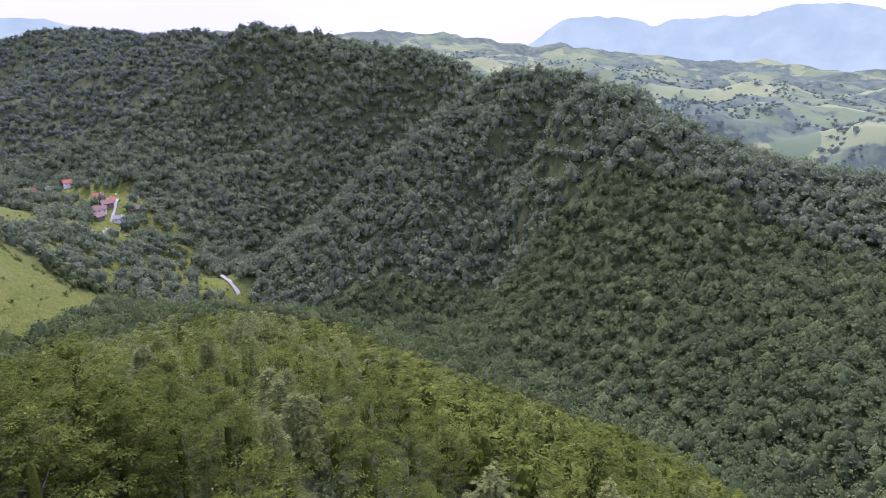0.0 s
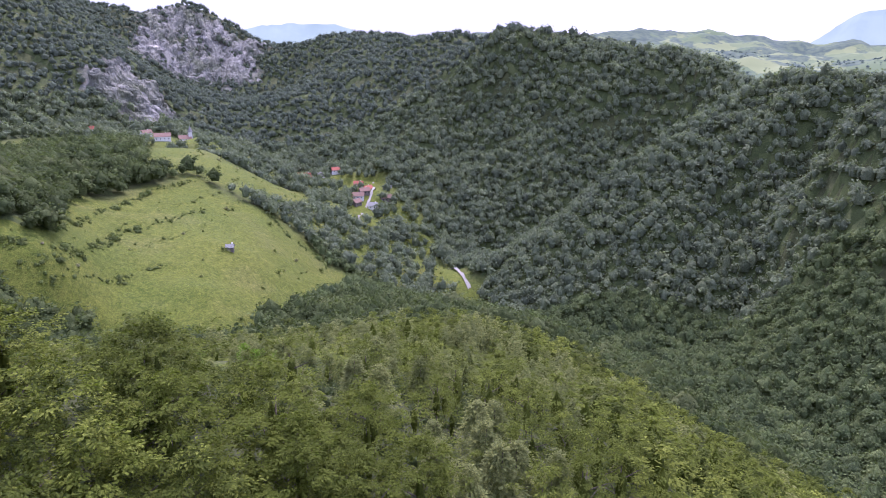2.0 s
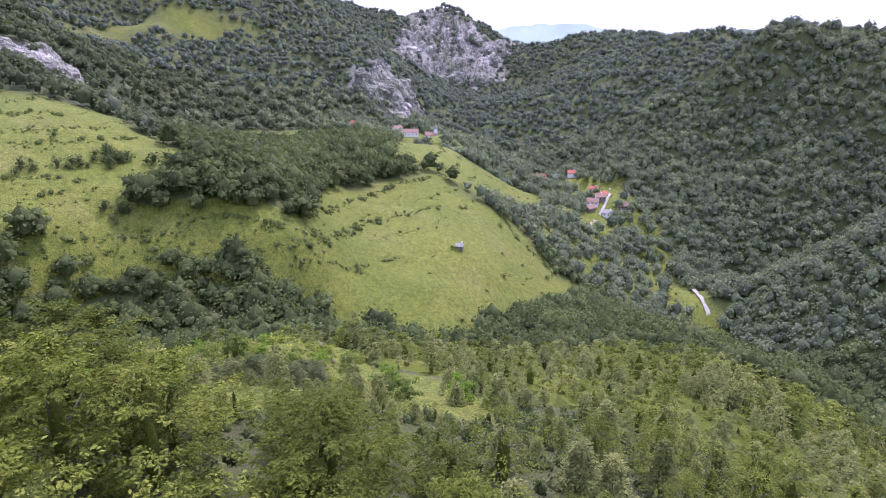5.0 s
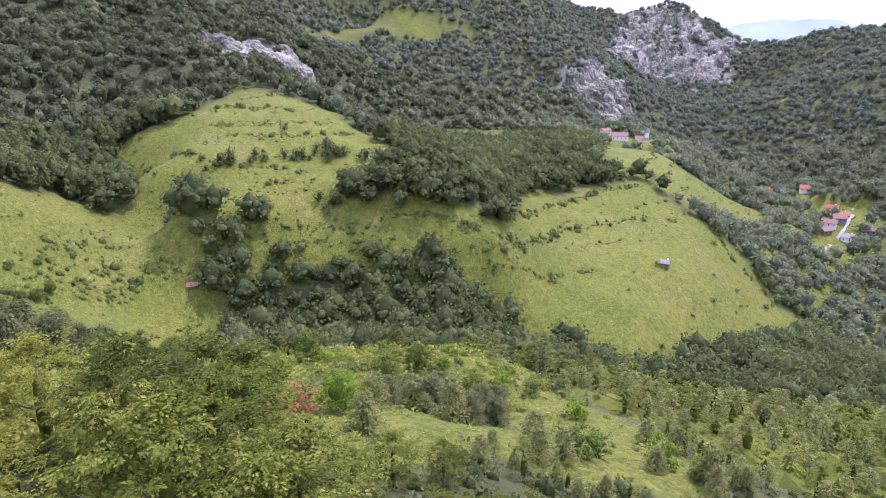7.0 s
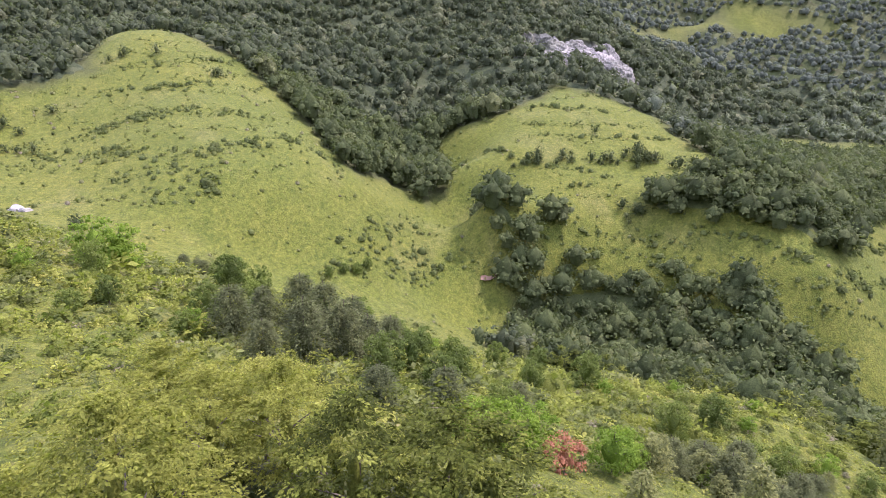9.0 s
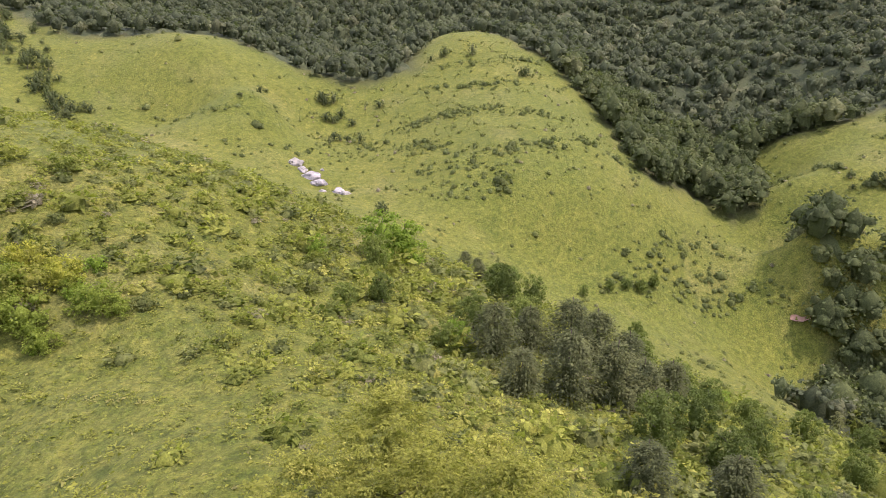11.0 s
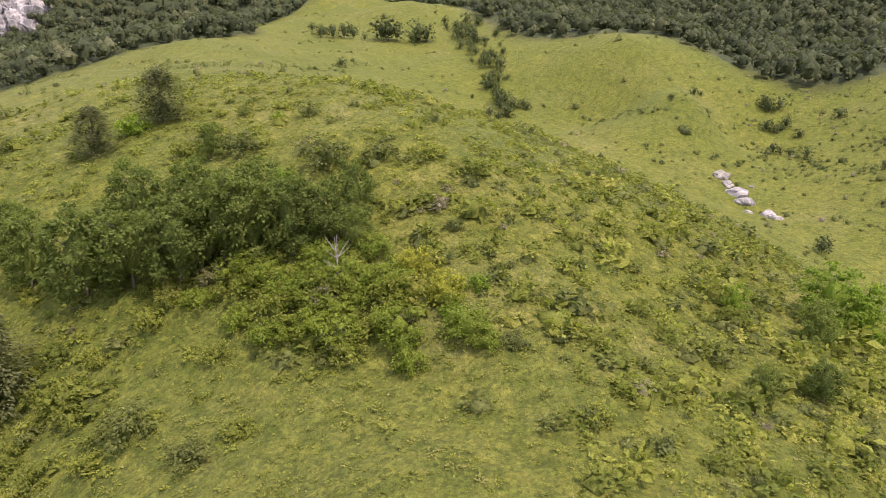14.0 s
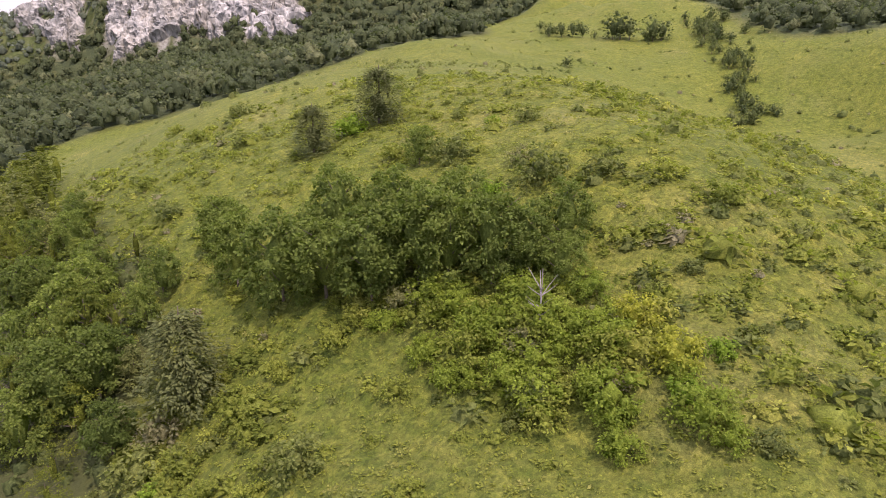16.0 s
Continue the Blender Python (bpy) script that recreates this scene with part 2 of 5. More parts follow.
BEECH = leaves("beech_leaves", (0.048, 0.062, 0.010), (0.161, 0.186, 0.026), 0.26, odd=(0.22, 0.24, 0.042), mottle=6.0)
# haze is put into these three beech greens: paler and bluer with distance
BEECH_DARK = leaves("hillside_hazed_leaves", (0.076, 0.100, 0.047), (0.166, 0.200, 0.080), 0.28, odd=(0.185, 0.215, 0.090), mottle=1.9)
BEECH_MID_HAZED = leaves("upper_hazed_leaves", (0.112, 0.134, 0.090), (0.208, 0.236, 0.140), 0.3, odd=(0.21, 0.235, 0.13), mottle=1.4)
BEECH_FAR_HAZED = leaves("far_hazed_leaves", (0.088, 0.108, 0.082), (0.138, 0.160, 0.110), 0.2, mottle=1.0)
# dark wood green, taken lower to stand in for cloud shade
WEST_LEAF = leaves("west_wood_shaded_leaves", (0.054, 0.070, 0.036), (0.104, 0.124, 0.058), 0.25, odd=(0.155, 0.165, 0.085), mottle=1.6)
# gully wood green; in undergrowth it also paints the shade between crowns
GULLY_AND_SHADE_LEAF = leaves("gully_and_shade_leaves", (0.058, 0.078, 0.030), (0.122, 0.146, 0.052), 0.25, odd=(0.16, 0.175, 0.075), mottle=2.0)
GROVE_LEAF = leaves("grove_leaves", (0.090, 0.126, 0.032), (0.192, 0.236, 0.054), 0.36, mottle=5.0)
SHRUB = leaves("shrub_leaves", (0.125, 0.158, 0.032), (0.290, 0.308, 0.058), 0.36, odd=(0.36, 0.35, 0.085), mottle=6.0)
SCRUB = leaves("dark_scrub_leaves", (0.105, 0.128, 0.040), (0.205, 0.225, 0.066), 0.32, odd=(0.26, 0.22, 0.16), mottle=5.0)
HERB = leaves("herb_leaves", (0.150, 0.175, 0.036), (0.290, 0.296, 0.060), 0.34, odd=(0.30, 0.26, 0.11), mottle=7.0)
THICK_LEAF = leaves("thicket_leaves", (0.150, 0.205, 0.032), (0.262, 0.315, 0.048), 0.38, odd=(0.36, 0.34, 0.05), mottle=5.0)
BANK_LEAF = leaves("bank_shrub_leaves", (0.085, 0.110, 0.036), (0.150, 0.175, 0.052), 0.3, mottle=3.0)
FRESH = leaves("fresh_leaves", (0.135, 0.215, 0.026), (0.220, 0.310, 0.040), 0.38, mottle=5.0)
PINE = leaves("pine_needles", (0.124, 0.138, 0.048), (0.234, 0.244, 0.080), 0.25, mottle=5.0)
DARK_PINE = leaves("meadow_pine_needles", (0.076, 0.092, 0.038), (0.144, 0.158, 0.062), 0.25, mottle=5.0)
PALE_BEECH = leaves("pale_beech_leaves", (0.175, 0.194, 0.034), (0.355, 0.358, 0.070), 0.4, odd=(0.39, 0.37, 0.09), mottle=6.0)
RUSSET = leaves("dead_leaves", (0.27, 0.115, 0.062), (0.37, 0.17, 0.09), 0.25)
GRASS = leaves("grass_blades", (0.145, 0.178, 0.024), (0.250, 0.254, 0.046), 0.4, odd=(0.30, 0.28, 0.12))


def bark_material(name, a, b):
    m, n, l, p = surface(name, 0.95)
    g = grain(n, l, 3.0, 6.0)
    l.new(blend(n, l, g, a, b), p.inputs["Base Color"])
    relief(n, l, p, g, 0.05)
    return m


BARK = bark_material("bark", (0.070, 0.058, 0.042), (0.16, 0.135, 0.10))
PALE_BARK = bark_material("pale_bark", (0.18, 0.16, 0.14), (0.34, 0.31, 0.27))


def ground_material():
    m, n, l, p = surface("meadow_ground", 0.95)
    wood = n.new("ShaderNodeAttribute")
    wood.attribute_name = "wood"
    bare = n.new("ShaderNodeAttribute")
    bare.attribute_name = "bare"
    dry = n.new("ShaderNodeAttribute")
    dry.attribute_name = "dry"
    fine = grain(n, l, 1.1, 7.0, 0.34, 0.66, rough=0.7)
    mid = grain(n, l, 0.16, 7.0, 0.36, 0.64, rough=0.7)
    wide = grain(n, l, 0.022, 4.0, 0.36, 0.64)
    tiny = grain(n, l, 3.2, 6.0, 0.3, 0.62, rough=0.75)
    grass = blend(n, l, mid, (0.146, 0.164, 0.024), (0.206, 0.206, 0.040))
    grass = blend(n, l, wide, grass, blend(n, l, fine, (0.110, 0.141, 0.020), (0.172, 0.187, 0.033)))
    grass = blend(n, l, dry.outputs["Fac"], grass, blend(n, l, mid, (0.235, 0.206, 0.080), (0.295, 0.256, 0.125)))
    grass = blend(n, l, tiny, blend(n, l, 1.0, grass, (0.55, 0.58, 0.52), "MULTIPLY"), grass)
    each, _ = cells(n, l, 2.4)
    tuft, _ = cells(n, l, 0.85)
    grass = blend(n, l, each, blend(n, l, 1.0, grass, (0.70, 0.72, 0.68), "MULTIPLY"), blend(n, l, 1.0, grass, (1.22, 1.2, 1.15), "MULTIPLY"))
    grass = blend(n, l, tuft, blend(n, l, 1.0, grass, (0.84, 0.88, 0.84), "MULTIPLY"), blend(n, l, 1.0, grass, (1.12, 1.08, 1.05), "MULTIPLY"))
    herb = grain(n, l, 0.42, 8.0, 0.44, 0.60, rough=0.78)
    grass = blend(n, l, herb, grass, blend(n, l, 1.0, grass, (0.62, 0.72, 0.52), "MULTIPLY"))
    straw = grain(n, l, 0.75, 8.0, 0.62, 0.84, rough=0.8)
    grass = blend(n, l, straw, grass, (0.26, 0.235, 0.105))
    blade = grain(n, l, 9.0, 4.0, 0.36, 0.62, rough=0.8)
    grass = blend(n, l, blade, blend(n, l, 1.0, grass, (0.60, 0.64, 0.55), "MULTIPLY"), blend(n, l, 1.0, grass, (1.28, 1.26, 1.14), "MULTIPLY"))
    floor_col = blend(n, l, mid, (0.046, 0.054, 0.018), (0.078, 0.088, 0.030))
    col = blend(n, l, wood.outputs["Fac"], grass, floor_col)
    stone = blend(n, l, grain(n, l, 0.5, 8.0), (0.13, 0.13, 0.105), (0.27, 0.26, 0.225))
    col = blend(n, l, bare.outputs["Fac"], col, stone)
    l.new(col, p.inputs["Base Color"])
    relief(n, l, p, blend(n, l, 0.45, fine, each), 0.42, 0.9)
    return m


GROUND = ground_material()


def rock_material(name, a, b, stain, k=1.0):
    m, n, l, p = surface(name, 0.92)
    pos = n.new("ShaderNodeNewGeometry").outputs["Position"]
    st = n.new("ShaderNodeMapping")
    st.inputs["Scale"].default_value = (1.0, 1.0, 0.35)
    l.new(pos, st.inputs["Vector"])
    big = grain(n, l, 0.05 * k, 5.0, 0.35, 0.65, st.outputs["Vector"], 0.7)
    small = grain(n, l, 0.45 * k, 5.0, 0.3, 0.7, st.outputs["Vector"], 0.7)
    col = blend(n, l, small, a, b)
    col = blend(n, l, big, col, stain)
    thin = n.new("ShaderNodeMapping")
    thin.inputs["Scale"].default_value = (1.0, 1.0, 0.14)
    l.new(pos, thin.inputs["Vector"])
    crack = grain(n, l, 0.16 * k, 4.0, 0.40, 0.60, thin.outputs["Vector"], 0.75)
    col = blend(n, l, crack, blend(n, l, 1.0, col, (0.55, 0.57, 0.58), "MULTIPLY"), blend(n, l, 1.0, col, (1.2, 1.18, 1.15), "MULTIPLY"))
    l.new(col, p.inputs["Base Color"])
    relief(n, l, p, blend(n, l, 0.5, small, crack), 1.0 / k, 0.8)
    return m


LIMESTONE = rock_material("limestone", (0.20, 0.20, 0.20), (0.52, 0.51, 0.495), (0.30, 0.285, 0.25), 0.45)
GREY_ROCK = rock_material("grey_rock", (0.19, 0.182, 0.160), (0.46, 0.43, 0.38), (0.12, 0.13, 0.08), 0.35)


def plain_material(name, a, b, scale=1.5, rough=0.85, depth=0.02):
    m, n, l, p = surface(name, rough)
    g = grain(n, l, scale, 6.0)
    l.new(blend(n, l, g, a, b), p.inputs["Base Color"])
    relief(n, l, p, g, depth)
    return m


BOULDER_STONE = rock_material("weathered_limestone", (0.24, 0.232, 0.215), (0.46, 0.445, 0.42), (0.28, 0.27, 0.22))
WALL_WHITE = plain_material("limewash", (0.55, 0.53, 0.50), (0.74, 0.72, 0.69))
WALL_DARK = plain_material("weathered_boards", (0.10, 0.085, 0.07), (0.20, 0.175, 0.15))
ROOF_RED = plain_material("clay_tiles", (0.26, 0.075, 0.05), (0.40, 0.14, 0.09))
ROOF_GREY = plain_material("grey_sheet_roof", (0.17, 0.165, 0.15), (0.27, 0.262, 0.24))
ROAD = plain_material("pale_gravel_road", (0.20, 0.185, 0.16), (0.30, 0.28, 0.245), 0.6)
SOIL = plain_material("red_soil", (0.20, 0.115, 0.075), (0.29, 0.19, 0.12), 0.5)
GLASS = plain_material("dark_window", (0.02, 0.025, 0.03), (0.04, 0.045, 0.05), 1.0, 0.15)


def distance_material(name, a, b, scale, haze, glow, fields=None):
    """Backdrop of far country, its mist put in as a glow of the surface; fields: colours of patchwork farmland."""
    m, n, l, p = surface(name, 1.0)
    g = grain(n, l, scale, 5.0, 0.42, 0.58)
    col = blend(n, l, g, a, b)
    if fields:
        warp = n.new("ShaderNodeVectorMath")
        warp.operation = "MULTIPLY_ADD"
        nz = n.new("ShaderNodeTexNoise")
        nz.inputs["Scale"].default_value, nz.inputs["Detail"].default_value = 0.006, 4.0
        pos = n.new("ShaderNodeNewGeometry").outputs["Position"]
        l.new(pos, nz.inputs["Vector"])
        l.new(nz.outputs["Color"], warp.inputs[0])
        warp.inputs[1].default_value = (170, 170, 170)
        l.new(pos, warp.inputs[2])
        each, _ = cells(n, l, 0.0065, warp.outputs[0])
        farm = blend(n, l, each, fields[0], fields[1])
        wood = grain(n, l, 0.0042, 6.0, 0.47, 0.51, rough=0.62)
        col = blend(n, l, wood, farm, col)
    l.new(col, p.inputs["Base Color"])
    # the haze: an even glow added to the surface colour
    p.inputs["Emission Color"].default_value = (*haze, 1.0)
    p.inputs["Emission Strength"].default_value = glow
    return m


FAR_COUNTRY = distance_material("haze_glow_country", (0.035, 0.052, 0.040), (0.075, 0.095, 0.055), 0.03, (0.44, 0.60, 0.50), 0.10, ((0.075, 0.105, 0.045), (0.170, 0.185, 0.075)))
FAR_TREE = distance_material("haze_glow_trees", (0.030, 0.046, 0.034), (0.065, 0.085, 0.048), 0.05, (0.44, 0.58, 0.54), 0.11)
FAR_RANGE = distance_material("haze_glow_range", (0.03, 0.04, 0.03), (0.06, 0.07, 0.05), 0.004, (0.50, 0.66, 0.63), 0.60)

# ---- helpers for building ----
def quad_mesh(name, shape, mat, tone=None):
    """A mesh of quads from corners and faces."""
    v, q = shape
    me = bpy.data.meshes.new(name)
    me.vertices.add(len(v))
    me.vertices.foreach_set("co", np.ascontiguousarray(v, np.float32).ravel())
    me.loops.add(q.size)
    me.loops.foreach_set("vertex_index", np.ascontiguousarray(q, np.int32).ravel())
    me.polygons.add(len(q))
    me.polygons.foreach_set("loop_start", np.arange(0, q.size, 4, dtype=np.int32))
    me.polygons.foreach_set("use_smooth", np.ones(len(q), bool))
    me.materials.append(mat)
    if tone is not None:
        me.attributes.new("tone", "FLOAT", "FACE").data.foreach_set("value", np.ascontiguousarray(tone, np.float32))
    me.update(calc_edges=True)
    return me


def grid_mesh(name, pts, mat, layers=None):
    """A smooth sheet over an array of rows x columns x 3; layers: named values for its corners."""
    r, c = pts.shape[:2]
    idx = np.arange(r * c).reshape(r, c)
    f = np.stack([idx[:-1, :-1], idx[:-1, 1:], idx[1:, 1:], idx[1:, :-1]], -1).reshape(-1, 4)
    me = bpy.data.meshes.new(name)
    me.vertices.add(r * c)
    me.vertices.foreach_set("co", np.ascontiguousarray(pts, np.float32).ravel())
    me.loops.add(f.size)
    me.loops.foreach_set("vertex_index", f.ravel().astype(np.int32))
    me.polygons.add(len(f))
    me.polygons.foreach_set("loop_start", np.arange(0, f.size, 4, dtype=np.int32))
    me.polygons.foreach_set("use_smooth", np.ones(len(f), bool))
    me.materials.append(mat)
    for key, v in (layers or {}).items():
        me.attributes.new(key, "FLOAT", "POINT").data.foreach_set("value", np.ascontiguousarray(v, np.float32).ravel())
    me.update(calc_edges=True)
    return me


def part(name, bm, material, parent, label=""):
    me = bpy.data.meshes.new(name)
    bm.to_mesh(me)
    bm.free()
    me.materials.append(material)
    ob = new(name, me)
    ob.parent = parent
    return tagged(ob, label)


def inside(x, y, poly):
    """Which of the places lie in a polygon of the plan."""
    out = np.zeros(x.shape, bool)
    for (ax, ay), (bx, by) in zip(poly, poly[1:] + poly[:1]):
        cut = (ay > y) != (by > y)
        out ^= cut & (x < (bx - ax) * (y - ay) / ((by - ay) or 1e-9) + ax)
    return out


# ---- open land, in plan ----
OPEN = {
    "basin": [(-250, 30), (-287, 8), (-339, 9), (-382, 30), (-369, 50), (-387, 63), (-438, 58), (-454, 60), (-450, 101), (-484, 133), (-505, 146), (-473, 176), (-448, 200), (-373, 211), (-345, 300), (-362, 402), (-318, 400), (-283, 410), (-240, 402), (-227, 425), (-203, 299), (-198, 232), (-222, 212), (-270, 140), (-298, 100), (-305, 82), (-277, 41)],
    "terrace": [(-431, 421), (-517, 572), (-400, 500), (-380, 589), (-318, 495), (-318, 406), (-372, 401)],
    "upper": [(-811, 274), (-887, 374), (-913, 472), (-876, 526), (-792, 636), (-847, 528), (-872, 409)],
    "terrace_back": [(-550, 338), (-520, 372), (-492, 395), (-525, 460), (-545, 515), (-565, 520), (-598, 482), (-592, 436), (-582, 358)],
    "convent_slope": [(-421, 412), (-395, 388), (-362, 385), (-364, 422), (-337, 445), (-325, 493), (-360, 508), (-407, 502), (-450, 500), (-530, 552), (-545, 540), (-470, 450)],
    "convent_yard": [(-604, 540), (-594, 582), (-560, 604), (-520, 610), (-498, 596), (-500, 562), (-540, 545)],
    "clearing": [(-96, 50), (-104, 64), (-130, 90), (-135, 114), (-118, 130), (-94, 126), (-72, 112), (-64, 96), (-68, 80), (-78, 70), (-80, 55)],
    "spur_foot": [(-190, 333), (-187, 387), (-130, 330), (-125, 290)],
    "valley": [(-540, 560), (-500, 640), (-460, 668), (-400, 705), (-345, 700), (-270, 640), (-225, 575), (-180, 530), (-160, 505), (-200, 470), (-212, 430), (-280, 415), (-330, 420), (-320, 500), (-385, 590), (-430, 530), (-500, 560)],
    "road_side": [(-214, 556), (-190, 540), (-158, 504), (-128, 464), (-134, 446), (-166, 478), (-192, 510), (-214, 534)],
    "street_side": [(-288, 542), (-298, 570), (-308, 615), (-322, 655), (-342, 692), (-364, 684), (-348, 655), (-334, 612), (-320, 565), (-304, 538)],
    "field_a": [(-206, 513), (-193, 527), (-182, 514), (-187, 495)],
    "field_b": [(-255, 597), (-239, 612), (-228, 591), (-241, 577)],
    "field_c": [(-289, 590), (-280, 621), (-271, 599), (-277, 578)],
    "field_d": [(-387, 664), (-356, 681), (-336, 629), (-362, 632)],
    "yard": [(-179, 481), (-169, 510), (-155, 489), (-166, 460)],
    "shoulder": [(-80, 30), (-75, 43), (-66, 51), (-70, 64), (-80, 84), (-104, 106), (-150, 110), (-190, 116), (-232, 104), (-249, 60), (-200, 50), (-130, 20), (-76, 15)],
    "shoulder_top": [(-118, 74), (-112, 100), (-124, 128), (-150, 132), (-186, 122), (-192, 95), (-160, 80)],
    "home": [(-70, 18), (-58, 2), (-50, -20), (-44, -40), (-45, -58), (-43, -78), (-32, -98), (-22, -112), (-12, -140), (2, -180), (36, -250), (76, -335), (42, -372), (-30, -384), (-100, -394), (-150, -404), (-190, -424), (-208, -520), (-252, -570), (-300, -590), (-352, -545), (-372, -470), (-345, -400), (-330, -300), (-370, -250), (-375, -190), (-414, -131), (-468, -153), (-540, -165), (-487, -106), (-475, -65), (-425, -25), (-352, 10), (-369, 45), (-335, 50), (-300, 85), (-249, 60), (-200, 70), (-160, 70), (-125, 55), (-95, 30)],
    "crest_grass": [(140, 548), (164, 502), (204, 466), (242, 424), (268, 446), (228, 498), (188, 536), (158, 570)],
}
# woods standing within the open basin
COPSES = [
    [(-309, 79), (-311, 95), (-311, 135), (-290, 162), (-268, 180), (-254, 188), (-242, 197), (-215, 214), (-190, 224), (-180, 170), (-214, 150), (-262, 128), (-284, 116), (-297, 100), (-302, 86)],
    [(-341, 157), (-336, 172), (-338, 196), (-372, 226), (-438, 304), (-468, 352), (-505, 435), (-465, 435), (-408, 397), (-361, 329), (-340, 280), (-281, 222), (-272, 207), (-287, 198), (-308, 173), (-330, 153)],
    [(-378, 73), (-335, 84), (-330, 97), (-329, 114), (-319, 104), (-312, 86), (-322, 75), (-350, 70)],
]
GX, GY = np.arange(-1500, 701, 6.0), np.arange(-1150, 1501, 6.0)
HEIGHTS = land(*np.meshgrid(GX, GY))


def quick_z(x, y):
    """Height of the ground from a table."""
    u, v = np.clip((x - GX[0]) / 6.0, 0, len(GX) - 1.001), np.clip((y - GY[0]) / 6.0, 0, len(GY) - 1.001)
    i, j = u.astype(int), v.astype(int)
    u, v = u - i, v - j
    h = HEIGHTS
    z = (h[j, i] * (1 - u) + h[j, i + 1] * u) * (1 - v) + (h[j + 1, i] * (1 - u) + h[j + 1, i + 1] * u) * v
    return z + relief_z(x, y)


def is_open(x, y, half=True, copses=True):
    """Open land; the valley floor is half wooded."""
    jx, jy = x + 5 * ripple(x, y, 37, 3, 2), y + 5 * ripple(x, y, 41, 3, 7)
    out = np.zeros(x.shape, bool)
    for key, poly in OPEN.items():
        w = inside(jx, jy, poly)
        if half and key == "valley":
            w &= ripple(x, y, 38, 3, 16) + 0.3 * np.sin(x * 7.3 + y * 3.1) > -0.02
        out |= w
    for poly in COPSES if copses else ():
        out &= ~inside(jx, jy, poly)
    return out


# rock faces in plan: two corners of the foot, two of the top; how far the rock stands out; how much of it is bare
CLIFFS = {
    "peak": (((-980, 900), (-740, 1010), (-830, 1175), (-1070, 1110)), 6.5, 0.32),
    "gorge": (((-600, 605), (-612, 680), (-735, 700), (-690, 585)), 5.5, 0.34),
    "middle": (((-540, 148), (-552, 248), (-630, 240), (-690, 140)), 5.0, 0.34),
    "south": (((140, -775), (-80, -738), (-95, -900), (165, -890)), 11.0, 0.42),
    "south_east": (((255, -865), (150, -795), (175, -900), (300, -950)), 9.0, 0.12),
    "south_scree": (((-505, -520), (-405, -500), (-430, -600), (-540, -590)), 4.0, 0.5),
}


def in_rock(x, y):
    """How far inside a rock face a place lies: above 0 within."""
    out = np.full(np.shape(x), -1.0)
    for quad, _, bare in CLIFFS.values():
        q = np.array(quad, float)
        ex, ey = (q[1] - q[0] + q[2] - q[3]) / 2, (q[3] - q[0] + q[2] - q[1]) / 2
        c = q.mean(0)
        det = ex[0] * ey[1] - ex[1] * ey[0]
        u = 2 * ((x - c[0]) * ey[1] - (y - c[1]) * ey[0]) / det
        v = 2 * (ex[0] * (y - c[1]) - ex[1] * (x - c[0])) / det
        rim = 1 - np.maximum(np.abs(u), np.abs(v))
        m = 0.45 * ripple(x, y, 30, 4, 9) + 0.9 * ripple(x, y, 85, 2, 15) + bare - 0.9 * (1 - smooth(-0.1, 0.45, rim)) + 0.1
        out = np.maximum(out, np.where(rim > -0.1, m, -1.0))
    return out


def build_ground():
    u = np.linspace(-1, 1, 330)
    s = np.sinh(u * 5.2) / math.sinh(5.2)
    x, y = np.meshgrid(-110 + 4700 * s, 40 + 4700 * s)
    z = ground_z(x, y)
    open_land = is_open(x, y, False, False).astype(float)
    for _ in range(1):
        open_land[1:-1, 1:-1] = (open_land[1:-1, 1:-1] * 2 + open_land[:-2, 1:-1] + open_land[2:, 1:-1] + open_land[1:-1, :-2] + open_land[1:-1, 2:]) / 6
    bare = smooth(-0.02, 0.1, in_rock(x, y))
    dry = smooth(0.1, 0.85, ripple(x, y, 95, 4, 12) + 0.35 * ripple(x, y, 21, 3, 3)) * 0.32
    near = np.exp(-(((x + 72) / 32) ** 2 + ((y + 22) / 30) ** 2))
    dry = np.clip(dry + 0.10 * near, 0, 1)
    me = grid_mesh("ground", np.stack([x, y, z], -1), GROUND, {"wood": 1 - open_land, "bare": bare, "dry": dry})
    return tagged(new("ground", me), "hilly ground of sunlit meadows and wooded slopes", "ground", kind="structure")


build_ground()


def country_z(x, y):
    """Height of the rolling country beyond the ridges."""
    D, A = np.hypot(x + 20, y - 20), np.arctan2(x + 20, y - 20)
    right = smooth(-0.15, 0.75, A)
    z = 62 + 55 * ripple(x, y, 900, 4, 1) + (1 - right) * smooth(1200, 2600, D) * 150 + smooth(2600, 4300, D) * (60 + 90 * (1 - right))
    z = z - 140 * (1 - smooth(1250, 1500, D))
    return z - 200 * smooth(-0.30, -0.45, A)


